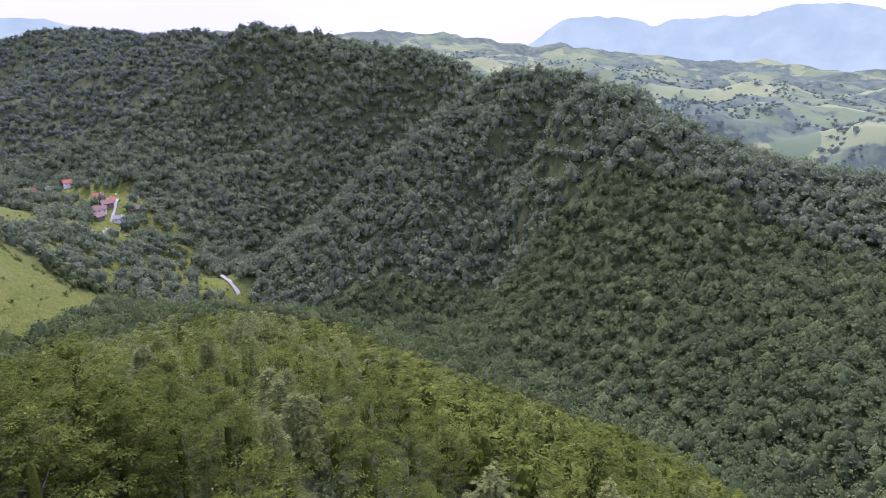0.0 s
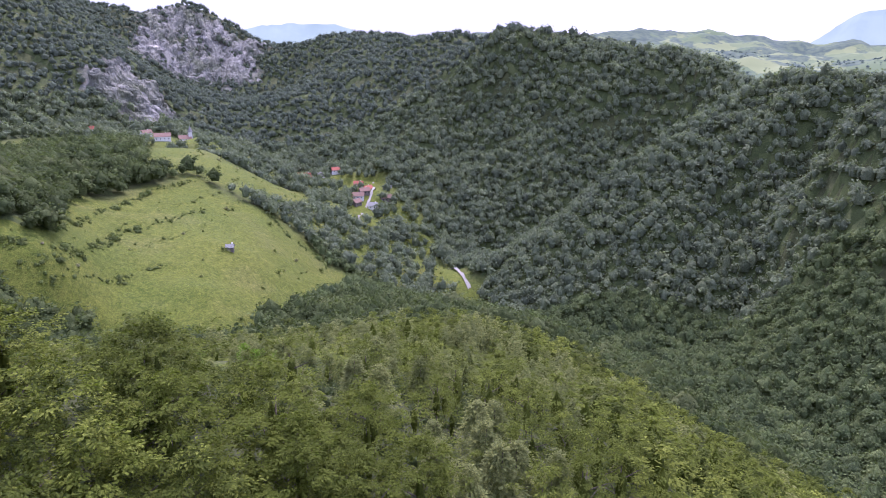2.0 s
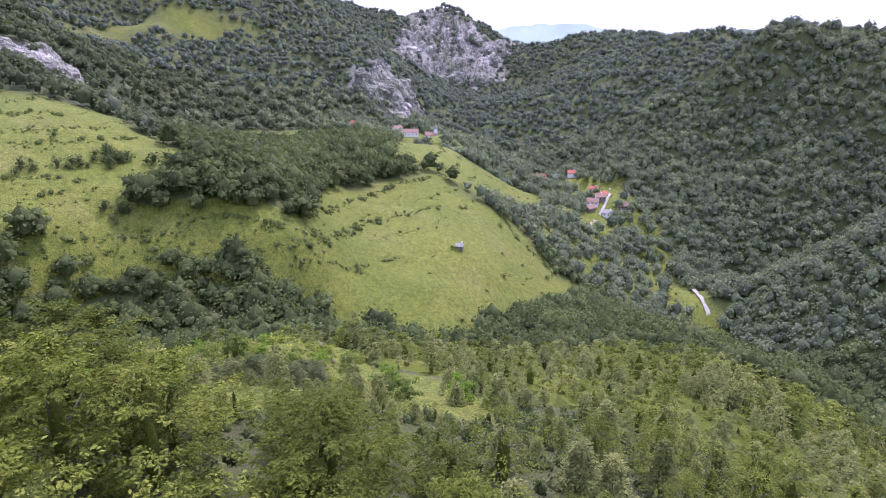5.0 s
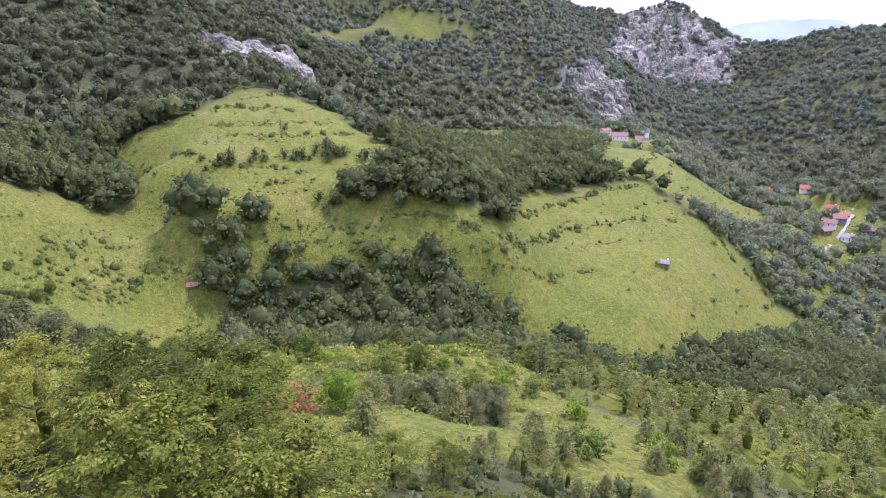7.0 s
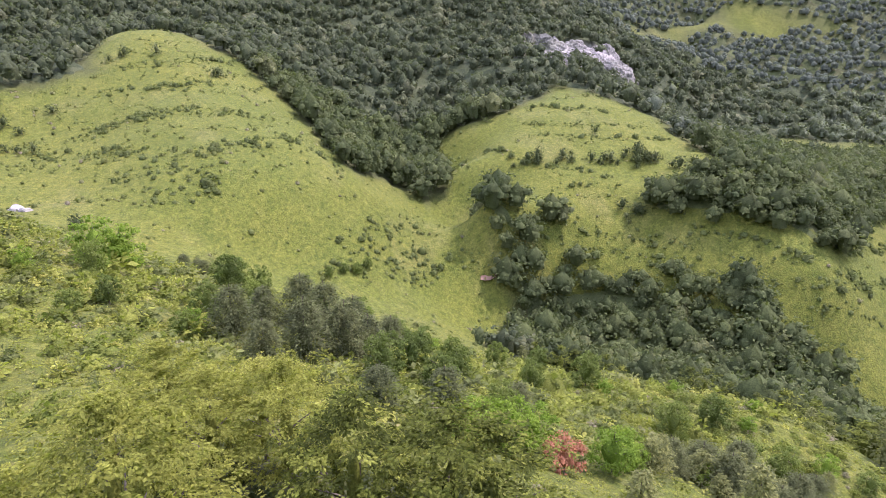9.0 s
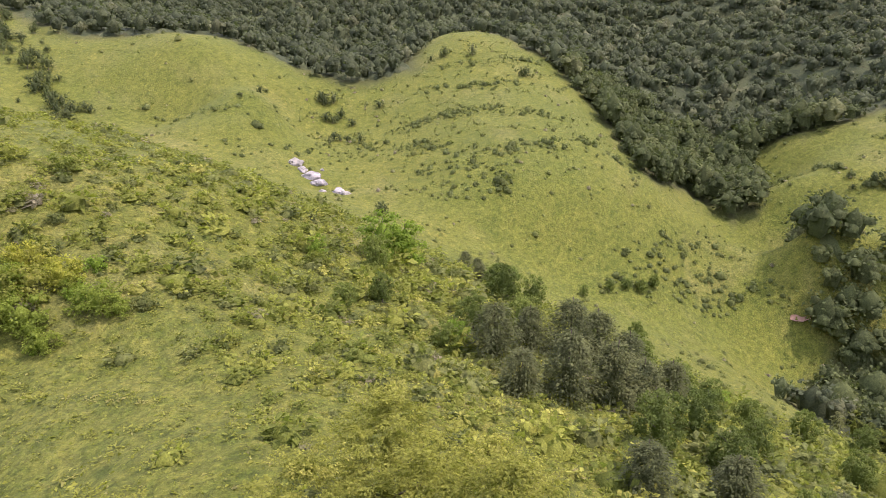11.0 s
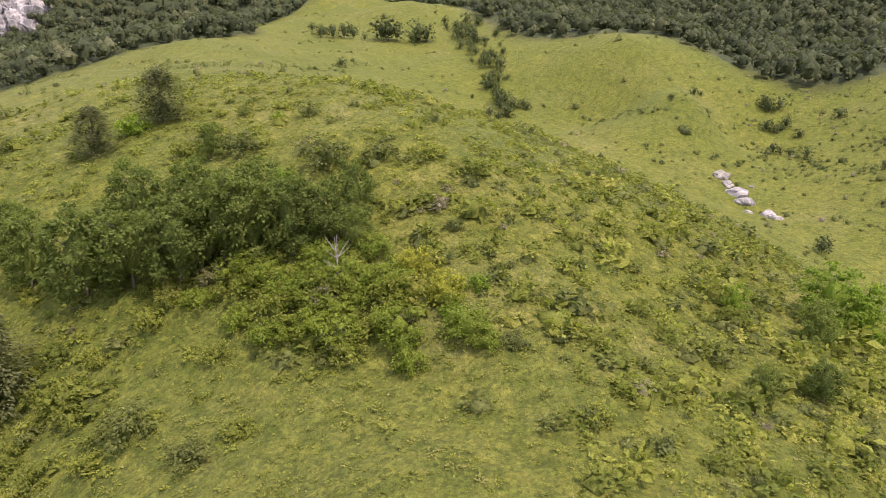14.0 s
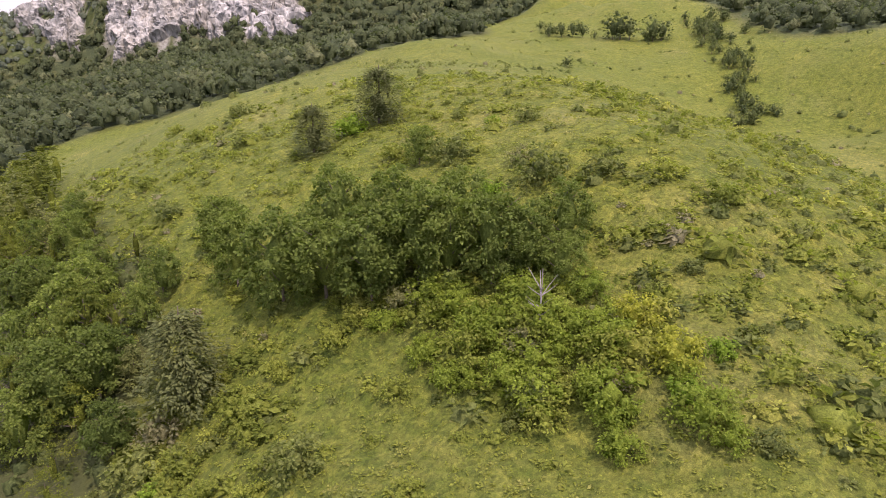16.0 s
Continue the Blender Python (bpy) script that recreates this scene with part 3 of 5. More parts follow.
def far_country():
    """Low rolling country beyond the wooded ridges, and pale ranges behind it."""
    az = np.radians(np.linspace(-75, 75, 260))
    d = 1250 + 3050 * np.linspace(0, 1, 110) ** 1.3
    D, A = np.meshgrid(d, az, indexing="ij")
    x, y = -20 + D * np.sin(A), 20 + D * np.cos(A)
    z = country_z(x, y)
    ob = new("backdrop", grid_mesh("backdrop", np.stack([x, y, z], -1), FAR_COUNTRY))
    tagged(ob, "rolling country of woods and pale fields, haze as surface glow", "backdrop", kind="structure")
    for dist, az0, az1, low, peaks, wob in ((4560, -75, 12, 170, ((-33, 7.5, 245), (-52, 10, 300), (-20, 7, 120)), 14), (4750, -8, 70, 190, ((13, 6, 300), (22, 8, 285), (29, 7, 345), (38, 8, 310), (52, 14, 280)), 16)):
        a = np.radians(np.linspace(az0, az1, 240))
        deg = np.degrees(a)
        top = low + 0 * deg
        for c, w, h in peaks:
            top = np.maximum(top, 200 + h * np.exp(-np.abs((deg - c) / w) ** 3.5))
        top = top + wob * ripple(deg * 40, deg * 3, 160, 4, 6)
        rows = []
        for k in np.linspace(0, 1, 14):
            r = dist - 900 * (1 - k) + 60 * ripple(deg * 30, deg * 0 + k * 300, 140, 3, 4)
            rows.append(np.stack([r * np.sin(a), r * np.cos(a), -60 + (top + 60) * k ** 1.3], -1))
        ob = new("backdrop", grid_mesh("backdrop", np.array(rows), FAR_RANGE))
        tagged(ob, "pale blue mountain range, haze as surface glow", "backdrop", kind="structure")


far_country()

# ---- trees ----
def unit(v):
    return v / np.maximum(np.linalg.norm(v, axis=-1, keepdims=True), 1e-9)


def together(*shapes):
    """Several shapes of corners and faces as one."""
    v, q, base = [], [], 0
    for a, b in shapes:
        v.append(a)
        q.append(b + base)
        base += len(a)
    return np.concatenate(v), np.concatenate(q)


def sprays(at, way, face, length, width, droop=0.12):
    """Leafy sprays as kites: start, direction, facing, size."""
    way = unit(way)
    side = unit(np.cross(face, way))
    le, wi = length[:, None], width[:, None]
    down = np.array([0, 0, -1.0])
    v = np.stack([at, at + way * le * 0.5 + side * wi * 0.5, at + way * le + down * le * droop, at + way * le * 0.55 - side * wi * 0.5], 1)
    return v.reshape(-1, 3), np.arange(4 * len(at)).reshape(-1, 4)


def shell(centre, rx, rz, around, up, rng, low=-0.35, jitter=0.32):
    """A lumpy dome of leaves, open below."""
    ang = np.linspace(math.asin(low), 1.48, up + 1)
    th = np.arange(around) * 6.2832 / around + rng.uniform(0, 6.28)
    r = 1 + jitter * rng.uniform(-1, 1, (up + 1, around))
    x = np.cos(ang)[:, None] * np.cos(th) * r * rx
    y = np.cos(ang)[:, None] * np.sin(th) * r * rx
    z = np.sin(ang)[:, None] * (1 + 0.45 * (r - 1)) * rz
    v = np.stack([x, y, z], -1).reshape(-1, 3) + centre
    i = np.arange((up + 1) * around).reshape(up + 1, around)
    j = np.roll(i, -1, 1)
    return v, np.stack([i[:-1], j[:-1], j[1:], i[1:]], -1).reshape(-1, 4)


def puffy(rad, z1, lumps, kites, size, seed, shell_n=(5, 2)):
    """A broadleaf crown for the middle distance: leafy sprays in rounded puffs round a dark core."""
    rng = np.random.RandomState(seed)
    mid = np.array([0, 0, z1 * 0.52])
    parts = [shell(mid, rad * 0.60, z1 * 0.36, shell_n[0] + 1, shell_n[1], rng, -0.75)]
    puffs = []
    for k in range(lumps):
        a = k * 6.2832 / lumps + rng.uniform(-0.5, 0.5)
        f = rng.uniform(0.42, 0.68)
        puffs.append((np.array([math.cos(a) * rad * f, math.sin(a) * rad * f, z1 * rng.uniform(0.42, 0.72)]), rad * rng.uniform(0.36, 0.5)))
        parts.append(shell(puffs[-1][0], puffs[-1][1] * 0.64, puffs[-1][1] * 0.58, *shell_n, rng))
    if kites:
        u = unit(rng.normal(size=(kites, 3)) + [0, 0, 0.5])
        own = rng.randint(-2, lumps, kites)
        at = np.where((own < 0)[:, None], mid + u * [rad * 0.72, rad * 0.72, z1 * 0.44], 0)
        for k, (c, r) in enumerate(puffs):
            at = np.where((own == k)[:, None], c + u * r * 0.95, at)
        parts.append(sprays(at, u + 0.6 * rng.normal(size=(kites, 3)), u + [0, 0, 0.6] + 0.3 * rng.normal(size=(kites, 3)), size * rng.uniform(0.7, 1.3, kites), size * rng.uniform(0.55, 0.95, kites), 0.25))
    return together(*parts)


def twiggy(rad, z1, n, size, seed):
    """A low shrub: leafy twigs in a few uneven tufts round a small core."""
    rng = np.random.RandomState(seed)
    tufts = 3 + seed % 4
    a = rng.uniform(0, 6.28, tufts)
    c = np.stack([np.cos(a), np.sin(a), 0 * a], 1) * rad * rng.uniform(0.15, 0.6, (tufts, 1))
    c[:, 2] = z1 * rng.uniform(0.12, 0.4, tufts)
    k = rng.randint(0, tufts, n)
    u = unit(rng.normal(size=(n, 3)) * [1, 1, 0.7] + [0, 0, 0.55])
    at = c[k] + u * [rad * 0.42, rad * 0.42, z1 * 0.5] * rng.uniform(0.35, 1.0, (n, 1))
    at[:, 2] = np.maximum(at[:, 2], 0.04)
    ln = size * rng.uniform(0.6, 1.4, n)
    leafy = sprays(at, u + 0.5 * rng.normal(size=(n, 3)) + [0, 0, 0.1], u * 0.6 + [0, 0, 0.8] + 0.4 * rng.normal(size=(n, 3)), ln, ln * rng.uniform(0.4, 0.7, n), 0.2)
    return together(leafy, shell(np.array([0, 0, z1 * 0.1]), rad * 0.5, z1 * 0.42, 5, 2, rng, -0.2, 0.3))


def broadleaf(n, rad, z0, z1, size, lumps, seed, shell_n=(6, 3)):
    """The crown of a near broadleaf tree: bulging boughs of foliage round a dome, fringed with sprays."""
    rng = np.random.RandomState(seed)
    mid, half = (z0 + z1) / 2 - 0.06 * (z1 - z0), (z1 - z0) * 0.54
    i = np.arange(lumps)
    h = 1 - (i + 0.5) / lumps * 1.8
    a = i * 2.39996 + rng.uniform(-0.4, 0.4, lumps)
    w = np.sqrt(np.maximum(1 - h * h, 0.02))
    u = np.stack([np.cos(a) * w, np.sin(a) * w, h], 1)
    c = u * [rad, rad, half] * rng.uniform(0.52, 0.82, (lumps, 1)) + [0, 0, mid]
    lr = rad * rng.uniform(0.22, 0.42, lumps) * (17 / lumps) ** 0.4
    parts = [shell(np.array([0, 0, mid]), rad * 0.42, half * 0.5, *shell_n, rng, -0.9, 0.2)]
    parts += [shell(c[k], lr[k] * 0.45, lr[k] * 0.36, *shell_n, rng, -0.6, 0.38) for k in range(lumps)]
    k = rng.randint(0, lumps, n)
    v = unit(rng.normal(size=(n, 3)) + 0.8 * u[k] + [0, 0, 0.25])
    at = c[k] + v * (lr[k] * rng.uniform(0.45, 1.1, n))[:, None] * [1, 1, 0.75]
    way = v * [1, 1, 0.5] + 0.5 * rng.normal(size=(n, 3)) + [0, 0, 0.05]
    face = v + [0, 0, 0.7] + 0.5 * rng.normal(size=(n, 3))
    ln = size * rng.uniform(0.6, 1.4, n)
    parts.append(sprays(at, way, face, ln, ln * rng.uniform(0.45, 0.75, n), 0.2))
    return together(*parts)


def beech_crown(boughs, per, rad, z0, z1, size, seed, core=(7, 3), cone=False, inset=0.24, leaves_each=1):
    """A crown of leafy fans on boughs that spread round a dark core, for beeches or, as a cone, pines; also the tone of each face.
    leaves_each: leaves on every twig of a fan."""
    rng = np.random.RandomState(seed)
    i = np.arange(boughs)
    h = ((i + rng.rand(boughs)) / boughs) ** 0.85
    a = i * 2.39996 + rng.uniform(-0.3, 0.3, boughs)
    if cone:
        reach = rad * np.maximum(1.03 - h, 0.03) ** 0.58 * rng.uniform(0.66, 1.14, boughs)
    else:
        reach = rad * np.where(h > 0.38, np.sqrt(np.maximum(1 - ((h - 0.38) / 0.64) ** 2.2, 0.03)), 0.72 + 0.28 * h / 0.38) * rng.uniform(0.58, 1.16, boughs) * (0.8 + 0.2 * np.minimum(h * 5, 1))
    fall, spread, inset = (0.10, 0.34, 0.22) if cone else (0.14, 0.26 if leaves_each > 6 else 0.38, inset)
    axis = np.stack([np.cos(a), np.sin(a), 0 * a], 1)[:, None]
    side = np.stack([-np.sin(a), np.cos(a), 0 * a], 1)[:, None]
    t = rng.uniform(0.30 if cone else 0.42, 1.0, (boughs, per))
    s = rng.uniform(-1, 1, (boughs, per)) * np.maximum(spread * reach[:, None] * (1.12 - t), 0.06 * rad)
    rt = reach[:, None] * t
    z = z0 + (z1 - z0) * 0.93 * h[:, None] + rt * (0.18 + 0.75 * h[:, None] ** 2) - fall * rad * t ** 2.2 - 0.12 * np.abs(s)
    at = axis * rt[..., None] + side * s[..., None]
    at[..., 2] += z + (0.075 * rad * rng.normal(size=z.shape) if cone else 0)
    n = boughs * per
    way = axis + side * (np.sign(s) * 0.7)[..., None] + 0.35 * rng.normal(size=(boughs, per, 3)) * [1, 1, 0.5]
    way[..., 2] -= 0.15
    face = np.array([0, 0, 1.0]) + 0.4 * axis + 0.35 * rng.normal(size=(boughs, per, 3))
    at, way, face = at.reshape(-1, 3), way.reshape(-1, 3), face.reshape(-1, 3)
    k = min(6, boughs) * per
    at[n - k:] = np.stack([0.11 * rad * rng.normal(size=k), 0.11 * rad * rng.normal(size=k), z1 * rng.uniform(0.9, 1.03, k)], 1)
    tone = np.repeat(rng.uniform(0, 0.3, boughs), per)
    ln = size * rng.uniform(0.65, 1.35, n)
    if leaves_each > 1:
        m = leaves_each
        way, face, at = (np.repeat(v, m, 0) for v in (unit(way), unit(face), at))
        perp = np.cross(face, way)
        f = rng.uniform(-1, 1, (n * m, 1))
        reach_out = rng.uniform(0.0, 1.0, (n * m, 1))
        twig = np.repeat(ln, m)[:, None]
        at = at + twig * (way * reach_out + perp * f * 0.42 * (1.15 - reach_out)) + face * 0.05 * twig * rng.normal(size=(n * m, 1))
        way = way + perp * np.sign(f) * 0.8 + 0.3 * rng.normal(size=(n * m, 3))
        face = face + 0.3 * rng.normal(size=(n * m, 3))
        ln = twig[:, 0] * rng.uniform(0.22, 0.42, n * m)
        tone = np.repeat(np.clip(tone + rng.uniform(-0.1, 0.1, n), 0, 0.45), m)
    leafy = sprays(at, way, face, ln, ln * rng.uniform(0.34, 0.54, len(ln)) * (1.0 if cone else 1.12 if leaves_each > 1 else 1), 0.12)
    inner = shell(np.array([0, 0, z0 + (0.32 if cone else 0.42) * (z1 - z0)]), rad * inset, (z1 - z0) * (0.26 if cone else 0.30), *core, rng, -0.85, 0.25)
    return together(leafy, inner), np.concatenate([tone, np.zeros(len(inner[1]))])


def far_trees():
    """Woods and hedgerows of the country beyond the ridge."""
    rng = np.random.RandomState(16)
    kinds = [puffy(8.0, 10.0, 1, 5, 3.2, 640 + s, (4, 2)) for s in range(4)]
    az, d = np.radians(rng.uniform(-26, 58, 17000)), 1330 + 1900 * rng.rand(17000) ** 1.2
    x, y = -20 + d * np.sin(az), 20 + d * np.cos(az)
    thick = ripple(x, y, 420, 4, 27) + 0.5 * ripple(x, y, 120, 3, 33)
    keep = rng.rand(len(x)) < np.clip(0.03 + 5.0 * np.maximum(thick - 0.05, 0), 0, 1)
    x, y = x[keep], y[keep]
    n = len(x)
    q, tn = joined(kinds, x, y, country_z(x, y) - 1.0, rng.uniform(0, 6.28, n), rng.uniform(0.6, 1.2, n), rng.randint(0, 4, n), rng.rand(n), rng.uniform(0.7, 1.1, n))
    tagged(new("far_woods", quad_mesh("far_woods", q, FAR_TREE, tn)), "woods and hedgerows of the far country, haze as surface glow", "woods", kind="stuff")


def joined(kinds, x, y, z, yaw, scale, pick, tone, stretch=None):
    """Copies of tree shapes as one, and the tone of each face."""
    shapes, tones = [], []
    for i, (sv, sq) in enumerate(kinds):
        s = np.where(pick == i)[0]
        if not len(s):
            continue
        ca, sa, sc = np.cos(yaw[s])[:, None], np.sin(yaw[s])[:, None], scale[s][:, None]
        st = 1.0 if stretch is None else stretch[s][:, None]
        v = np.stack([(sv[:, 0] * ca - sv[:, 1] * sa) * sc + x[s][:, None], (sv[:, 0] * sa + sv[:, 1] * ca) * sc + y[s][:, None], sv[:, 2] * sc * st + z[s][:, None]], -1)
        q = sq[None] + (np.arange(len(s)) * len(sv))[:, None, None]
        shapes.append((v.reshape(-1, 3), q.reshape(-1, 4)))
        tones.append(np.repeat(tone[s], len(sq)))
    return together(*shapes), np.concatenate(tones)


def scatter(x0, x1, y0, y1, step, rng, loose=0.38):
    """Jittered places over a stretch of the plan."""
    x, y = np.meshgrid(np.arange(x0, x1, step), np.arange(y0, y1, step))
    x[::2] += step / 2
    x, y = x.ravel(), y.ravel()
    return x + rng.uniform(-loose, loose, x.size) * step, y + rng.uniform(-loose, loose, x.size) * step


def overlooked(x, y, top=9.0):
    """Places whose tree tops can be seen from three points of the camera path above the home ridge."""
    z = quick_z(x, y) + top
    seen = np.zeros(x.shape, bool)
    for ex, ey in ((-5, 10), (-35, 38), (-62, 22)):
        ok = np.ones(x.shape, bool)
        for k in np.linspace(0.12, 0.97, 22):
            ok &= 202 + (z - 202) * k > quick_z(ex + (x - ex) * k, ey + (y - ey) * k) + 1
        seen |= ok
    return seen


def from_home(x, y):
    """Distance from the line of the home ridge."""
    k = np.clip((y + 70) / 140, 0, 1)
    return np.hypot(x + 44, y - (-70 + 140 * k))


GULLY_WOOD = [(-170, 150), (-240, 105), (-300, 70), (-350, 0), (-420, -40), (-480, -60), (-470, 70), (-460, 130), (-400, 220), (-500, 380), (-550, 490), (-420, 420), (-330, 400), (-270, 230), (-180, 240)]
SPUR_WOOD = [(-175, 150), (-90, 150), (90, 180), (30, 330), (-60, 420), (-140, 460), (-200, 400), (-205, 300)]


def in_copse(x, y):
    """Places in the copses of the basin, their rims included."""
    return np.any([inside(x + a, y + b, poly) for poly in COPSES for a, b in ((0, 0), (7, 0), (-7, 0), (0, 7), (0, -7))], 0)


def woods():
    rng = np.random.RandomState(11)
    far_kinds = [puffy(5.0, 10.0, 2, 28, 1.55, s, (4, 2)) for s in range(8)]
    west_kinds = [puffy(4.8, 9.6, 3, 36, 1.3, 50 + s, (4, 2)) for s in range(8)]
    hill_kinds = [puffy(4.2, 10.0, 4, 76, 0.95, 70 + s, (4, 2)) for s in range(8)]
    vfar_kinds = [puffy(5.8, 9.4, 1, 16, 1.7, 20 + s, (4, 2)) for s in range(6)]
    tall_kinds = [puffy(4.6, 10.4, 7, 125, 0.9, 30 + s, (5, 2)) for s in range(6)]
    mid_kinds = [beech_crown(32, 15, 3.9, 0.2, 10.0, 0.66, 40 + s, (6, 2))[0] for s in range(6)] + [beech_crown(56, 9, 3.2, 0.2, 9.4, 0.66, 60 + s, (5, 2), True)[0] for s in range(3)]
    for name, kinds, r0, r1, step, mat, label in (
        ("far_woods", vfar_kinds, 800, 1500, 8.4, BEECH_FAR_HAZED, "dense beech woods on the far mountain slopes, greyed by painted haze"),
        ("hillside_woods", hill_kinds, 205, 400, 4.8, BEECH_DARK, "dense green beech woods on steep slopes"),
        ("upper_woods", far_kinds, 400, 800, 5.9, BEECH_MID_HAZED, "dense green beech woods up to the crest, paled by painted haze"),
        ("west_woods", west_kinds, 205, 800, 10.4, WEST_LEAF, "dark green woods above the western meadows, lowered for cloud shade"),
        ("gully_woods", tall_kinds, 60, 600, 6.9, GULLY_AND_SHADE_LEAF, "tall dark woods along the gully and hill foot"),
        ("ridge_woods", mid_kinds, 50, 205, 6.0, BEECH, "bright green beech woods below the home ridge"),
    ):
        x, y = scatter(-1350, 420, -1000, 1300, step, rng, 0.46)
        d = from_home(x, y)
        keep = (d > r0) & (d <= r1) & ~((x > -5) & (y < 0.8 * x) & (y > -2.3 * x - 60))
        x, y = x[keep], y[keep]
        dark_wood = in_copse(x, y) | inside(x, y, GULLY_WOOD) | (inside(x, y, SPUR_WOOD) & (from_home(x, y) > 205))
        west = ((x < -170) & (y + 90 * rng.normal(size=x.size) < -0.75 * x + 20)) | (y < 0)
        keep = dark_wood if name == "gully_woods" else ~dark_wood & (west == (name == "west_woods")) if name in ("west_woods", "hillside_woods", "upper_woods") else ~dark_wood
        x, y = x[keep], y[keep]
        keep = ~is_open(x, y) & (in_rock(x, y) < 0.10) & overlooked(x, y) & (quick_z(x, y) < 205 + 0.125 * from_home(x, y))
        x, y = x[keep], y[keep]
        z = quick_z(x, y) - 0.8
        n = len(x)
        yaw, tone, tall = rng.uniform(0, 6.28, n), rng.rand(n), rng.uniform(0.8, 1.12, n)
        size = (0.68 + 0.62 * rng.rand(n) ** 1.4) * {"far_woods": 1.15, "west_woods": 1.45, "gully_woods": 1.5, "hillside_woods": 1.16, "upper_woods": 1.22}.get(name, 1.08)
        tall = tall / (1.1 if name == "far_woods" else 1.05)
        if name == "ridge_woods":
            size = size * np.where((x < -40) & (y > 60) & (from_home(x, y) < 110), 0.68, 1.0)
            pines = rng.rand(n) < 0.08 + 0.25 * (ripple(x, y, 70, 2, 8) > 0.1) + 0.4 * ((x < -15) & (x > -130) & (y > 80) & (y < 235))
            pick = np.where(pines, rng.randint(6, 9, n), rng.randint(0, 6, n))
            q, tn = joined(kinds, x[pines], y[pines], z[pines], yaw[pines], size[pines], pick[pines], tone[pines], tall[pines])
            tagged(new("pine_woods", quad_mesh("pine_woods", q, PINE, tn)), "grey-green young pines among the beeches", "woods", kind="stuff")
            x, y, z, yaw, size, pick, tone, tall = (v[~pines] for v in (x, y, z, yaw, size, pick, tone, tall))
        else:
            pick = rng.randint(0, len(kinds), n)
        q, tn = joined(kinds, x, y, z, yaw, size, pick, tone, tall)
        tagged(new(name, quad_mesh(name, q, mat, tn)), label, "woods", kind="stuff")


def understorey():
    """The closed lower canopy between the crowns: a lumpy sheet of leaves under each wood."""
    rng = np.random.RandomState(12)
    step = 4.4
    gx, gy = np.meshgrid(np.arange(-1340, 420, step), np.arange(-1000, 1300, step))
    cx, cy = gx[:-1, :-1] + step / 2, gy[:-1, :-1] + step / 2
    d = from_home(cx, cy)
    wood = (d > 60) & (d < 1300) & ~is_open(cx, cy) & (in_rock(cx, cy) < 0.0) & ~((cx > -5) & (cy < 0.8 * cx) & (cy > -2.3 * cx - 60))
    wood &= quick_z(cx, cy) < 205 + 0.125 * d
    seen = wood.copy()
    seen[1:-1, 1:-1] &= wood[2:, 1:-1] & wood[:-2, 1:-1] & wood[1:-1, 2:] & wood[1:-1, :-2]
    wood = seen.copy()
    inner = np.zeros(gx.shape, bool)
    inner[1:-1, 1:-1] = wood[:-1, :-1] & wood[1:, :-1] & wood[:-1, 1:] & wood[1:, 1:]
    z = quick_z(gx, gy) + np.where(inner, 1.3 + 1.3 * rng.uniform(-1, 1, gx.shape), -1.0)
    px, py = gx + np.where(inner, rng.uniform(-1.5, 1.5, gx.shape), 0), gy + np.where(inner, rng.uniform(-1.5, 1.5, gx.shape), 0)
    v = np.stack([px, py, z], -1).reshape(-1, 3)
    i = np.arange(gx.size).reshape(gx.shape)
    q = np.stack([i[:-1, :-1], i[:-1, 1:], i[1:, 1:], i[1:, :-1]], -1)
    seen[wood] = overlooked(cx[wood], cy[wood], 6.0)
    dark = in_copse(cx, cy) | inside(cx, cy, GULLY_WOOD) | (inside(cx, cy, SPUR_WOOD) & (d > 205))
    west = ((cx < -170) & (cy < -0.75 * cx + 20)) | (cy < 0)
    # hillside, upper and far sheets: darker leaf colour painted as shade between crowns
    for m, mat, label in ((dark, GULLY_AND_SHADE_LEAF, "low dark leaves under the gully woods"), (~dark & (d < 205), BEECH, "low green leaves under the ridge woods"), (~dark & (d >= 205) & (d < 800) & west, WEST_LEAF, "low dark leaves under the western woods"), (~dark & (d >= 205) & (d < 400) & ~west, GULLY_AND_SHADE_LEAF, "low leaves under the hillside beeches, shade in their colour"), (~dark & (d >= 400) & (d < 800) & ~west, GULLY_AND_SHADE_LEAF, "low leaves under the upper beeches, shade in their colour"), (~dark & (d >= 800), GULLY_AND_SHADE_LEAF, "low leaves under the far beech woods, shade in their colour")):
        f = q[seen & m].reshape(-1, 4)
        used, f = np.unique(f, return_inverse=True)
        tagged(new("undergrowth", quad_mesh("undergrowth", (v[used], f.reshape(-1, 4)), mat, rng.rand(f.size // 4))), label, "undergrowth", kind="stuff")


def east_woods():
    """Woods on the back of the home ridge."""
    rng = np.random.RandomState(14)
    kinds = [puffy(4.4, 9.5, 3, 70, 0.95, 80 + s, (4, 2)) for s in range(4)]
    x, y = scatter(-30, 240, -300, 200, 7.0, rng, 0.46)
    keep = ~is_open(x, y) & (from_home(x, y) < 230) & (((x > -5) & (y < 0.8 * x) & (y > -2.3 * x - 60)) | ((x > -14) & (y <= 2) & (y > -130)))
    x, y = x[keep], y[keep]
    n = len(x)
    q, tn = joined(kinds, x, y, quick_z(x, y) - 0.8, rng.uniform(0, 6.28, n), rng.uniform(0.7, 1.2, n), rng.randint(0, 4, n), rng.rand(n), rng.uniform(0.8, 1.1, n))
    tagged(new("ridge_woods", quad_mesh("ridge_woods", q, BEECH, tn)), "green beech woods on the back of the ridge", "woods", kind="stuff")


woods()
east_woods()
far_trees()
understorey()


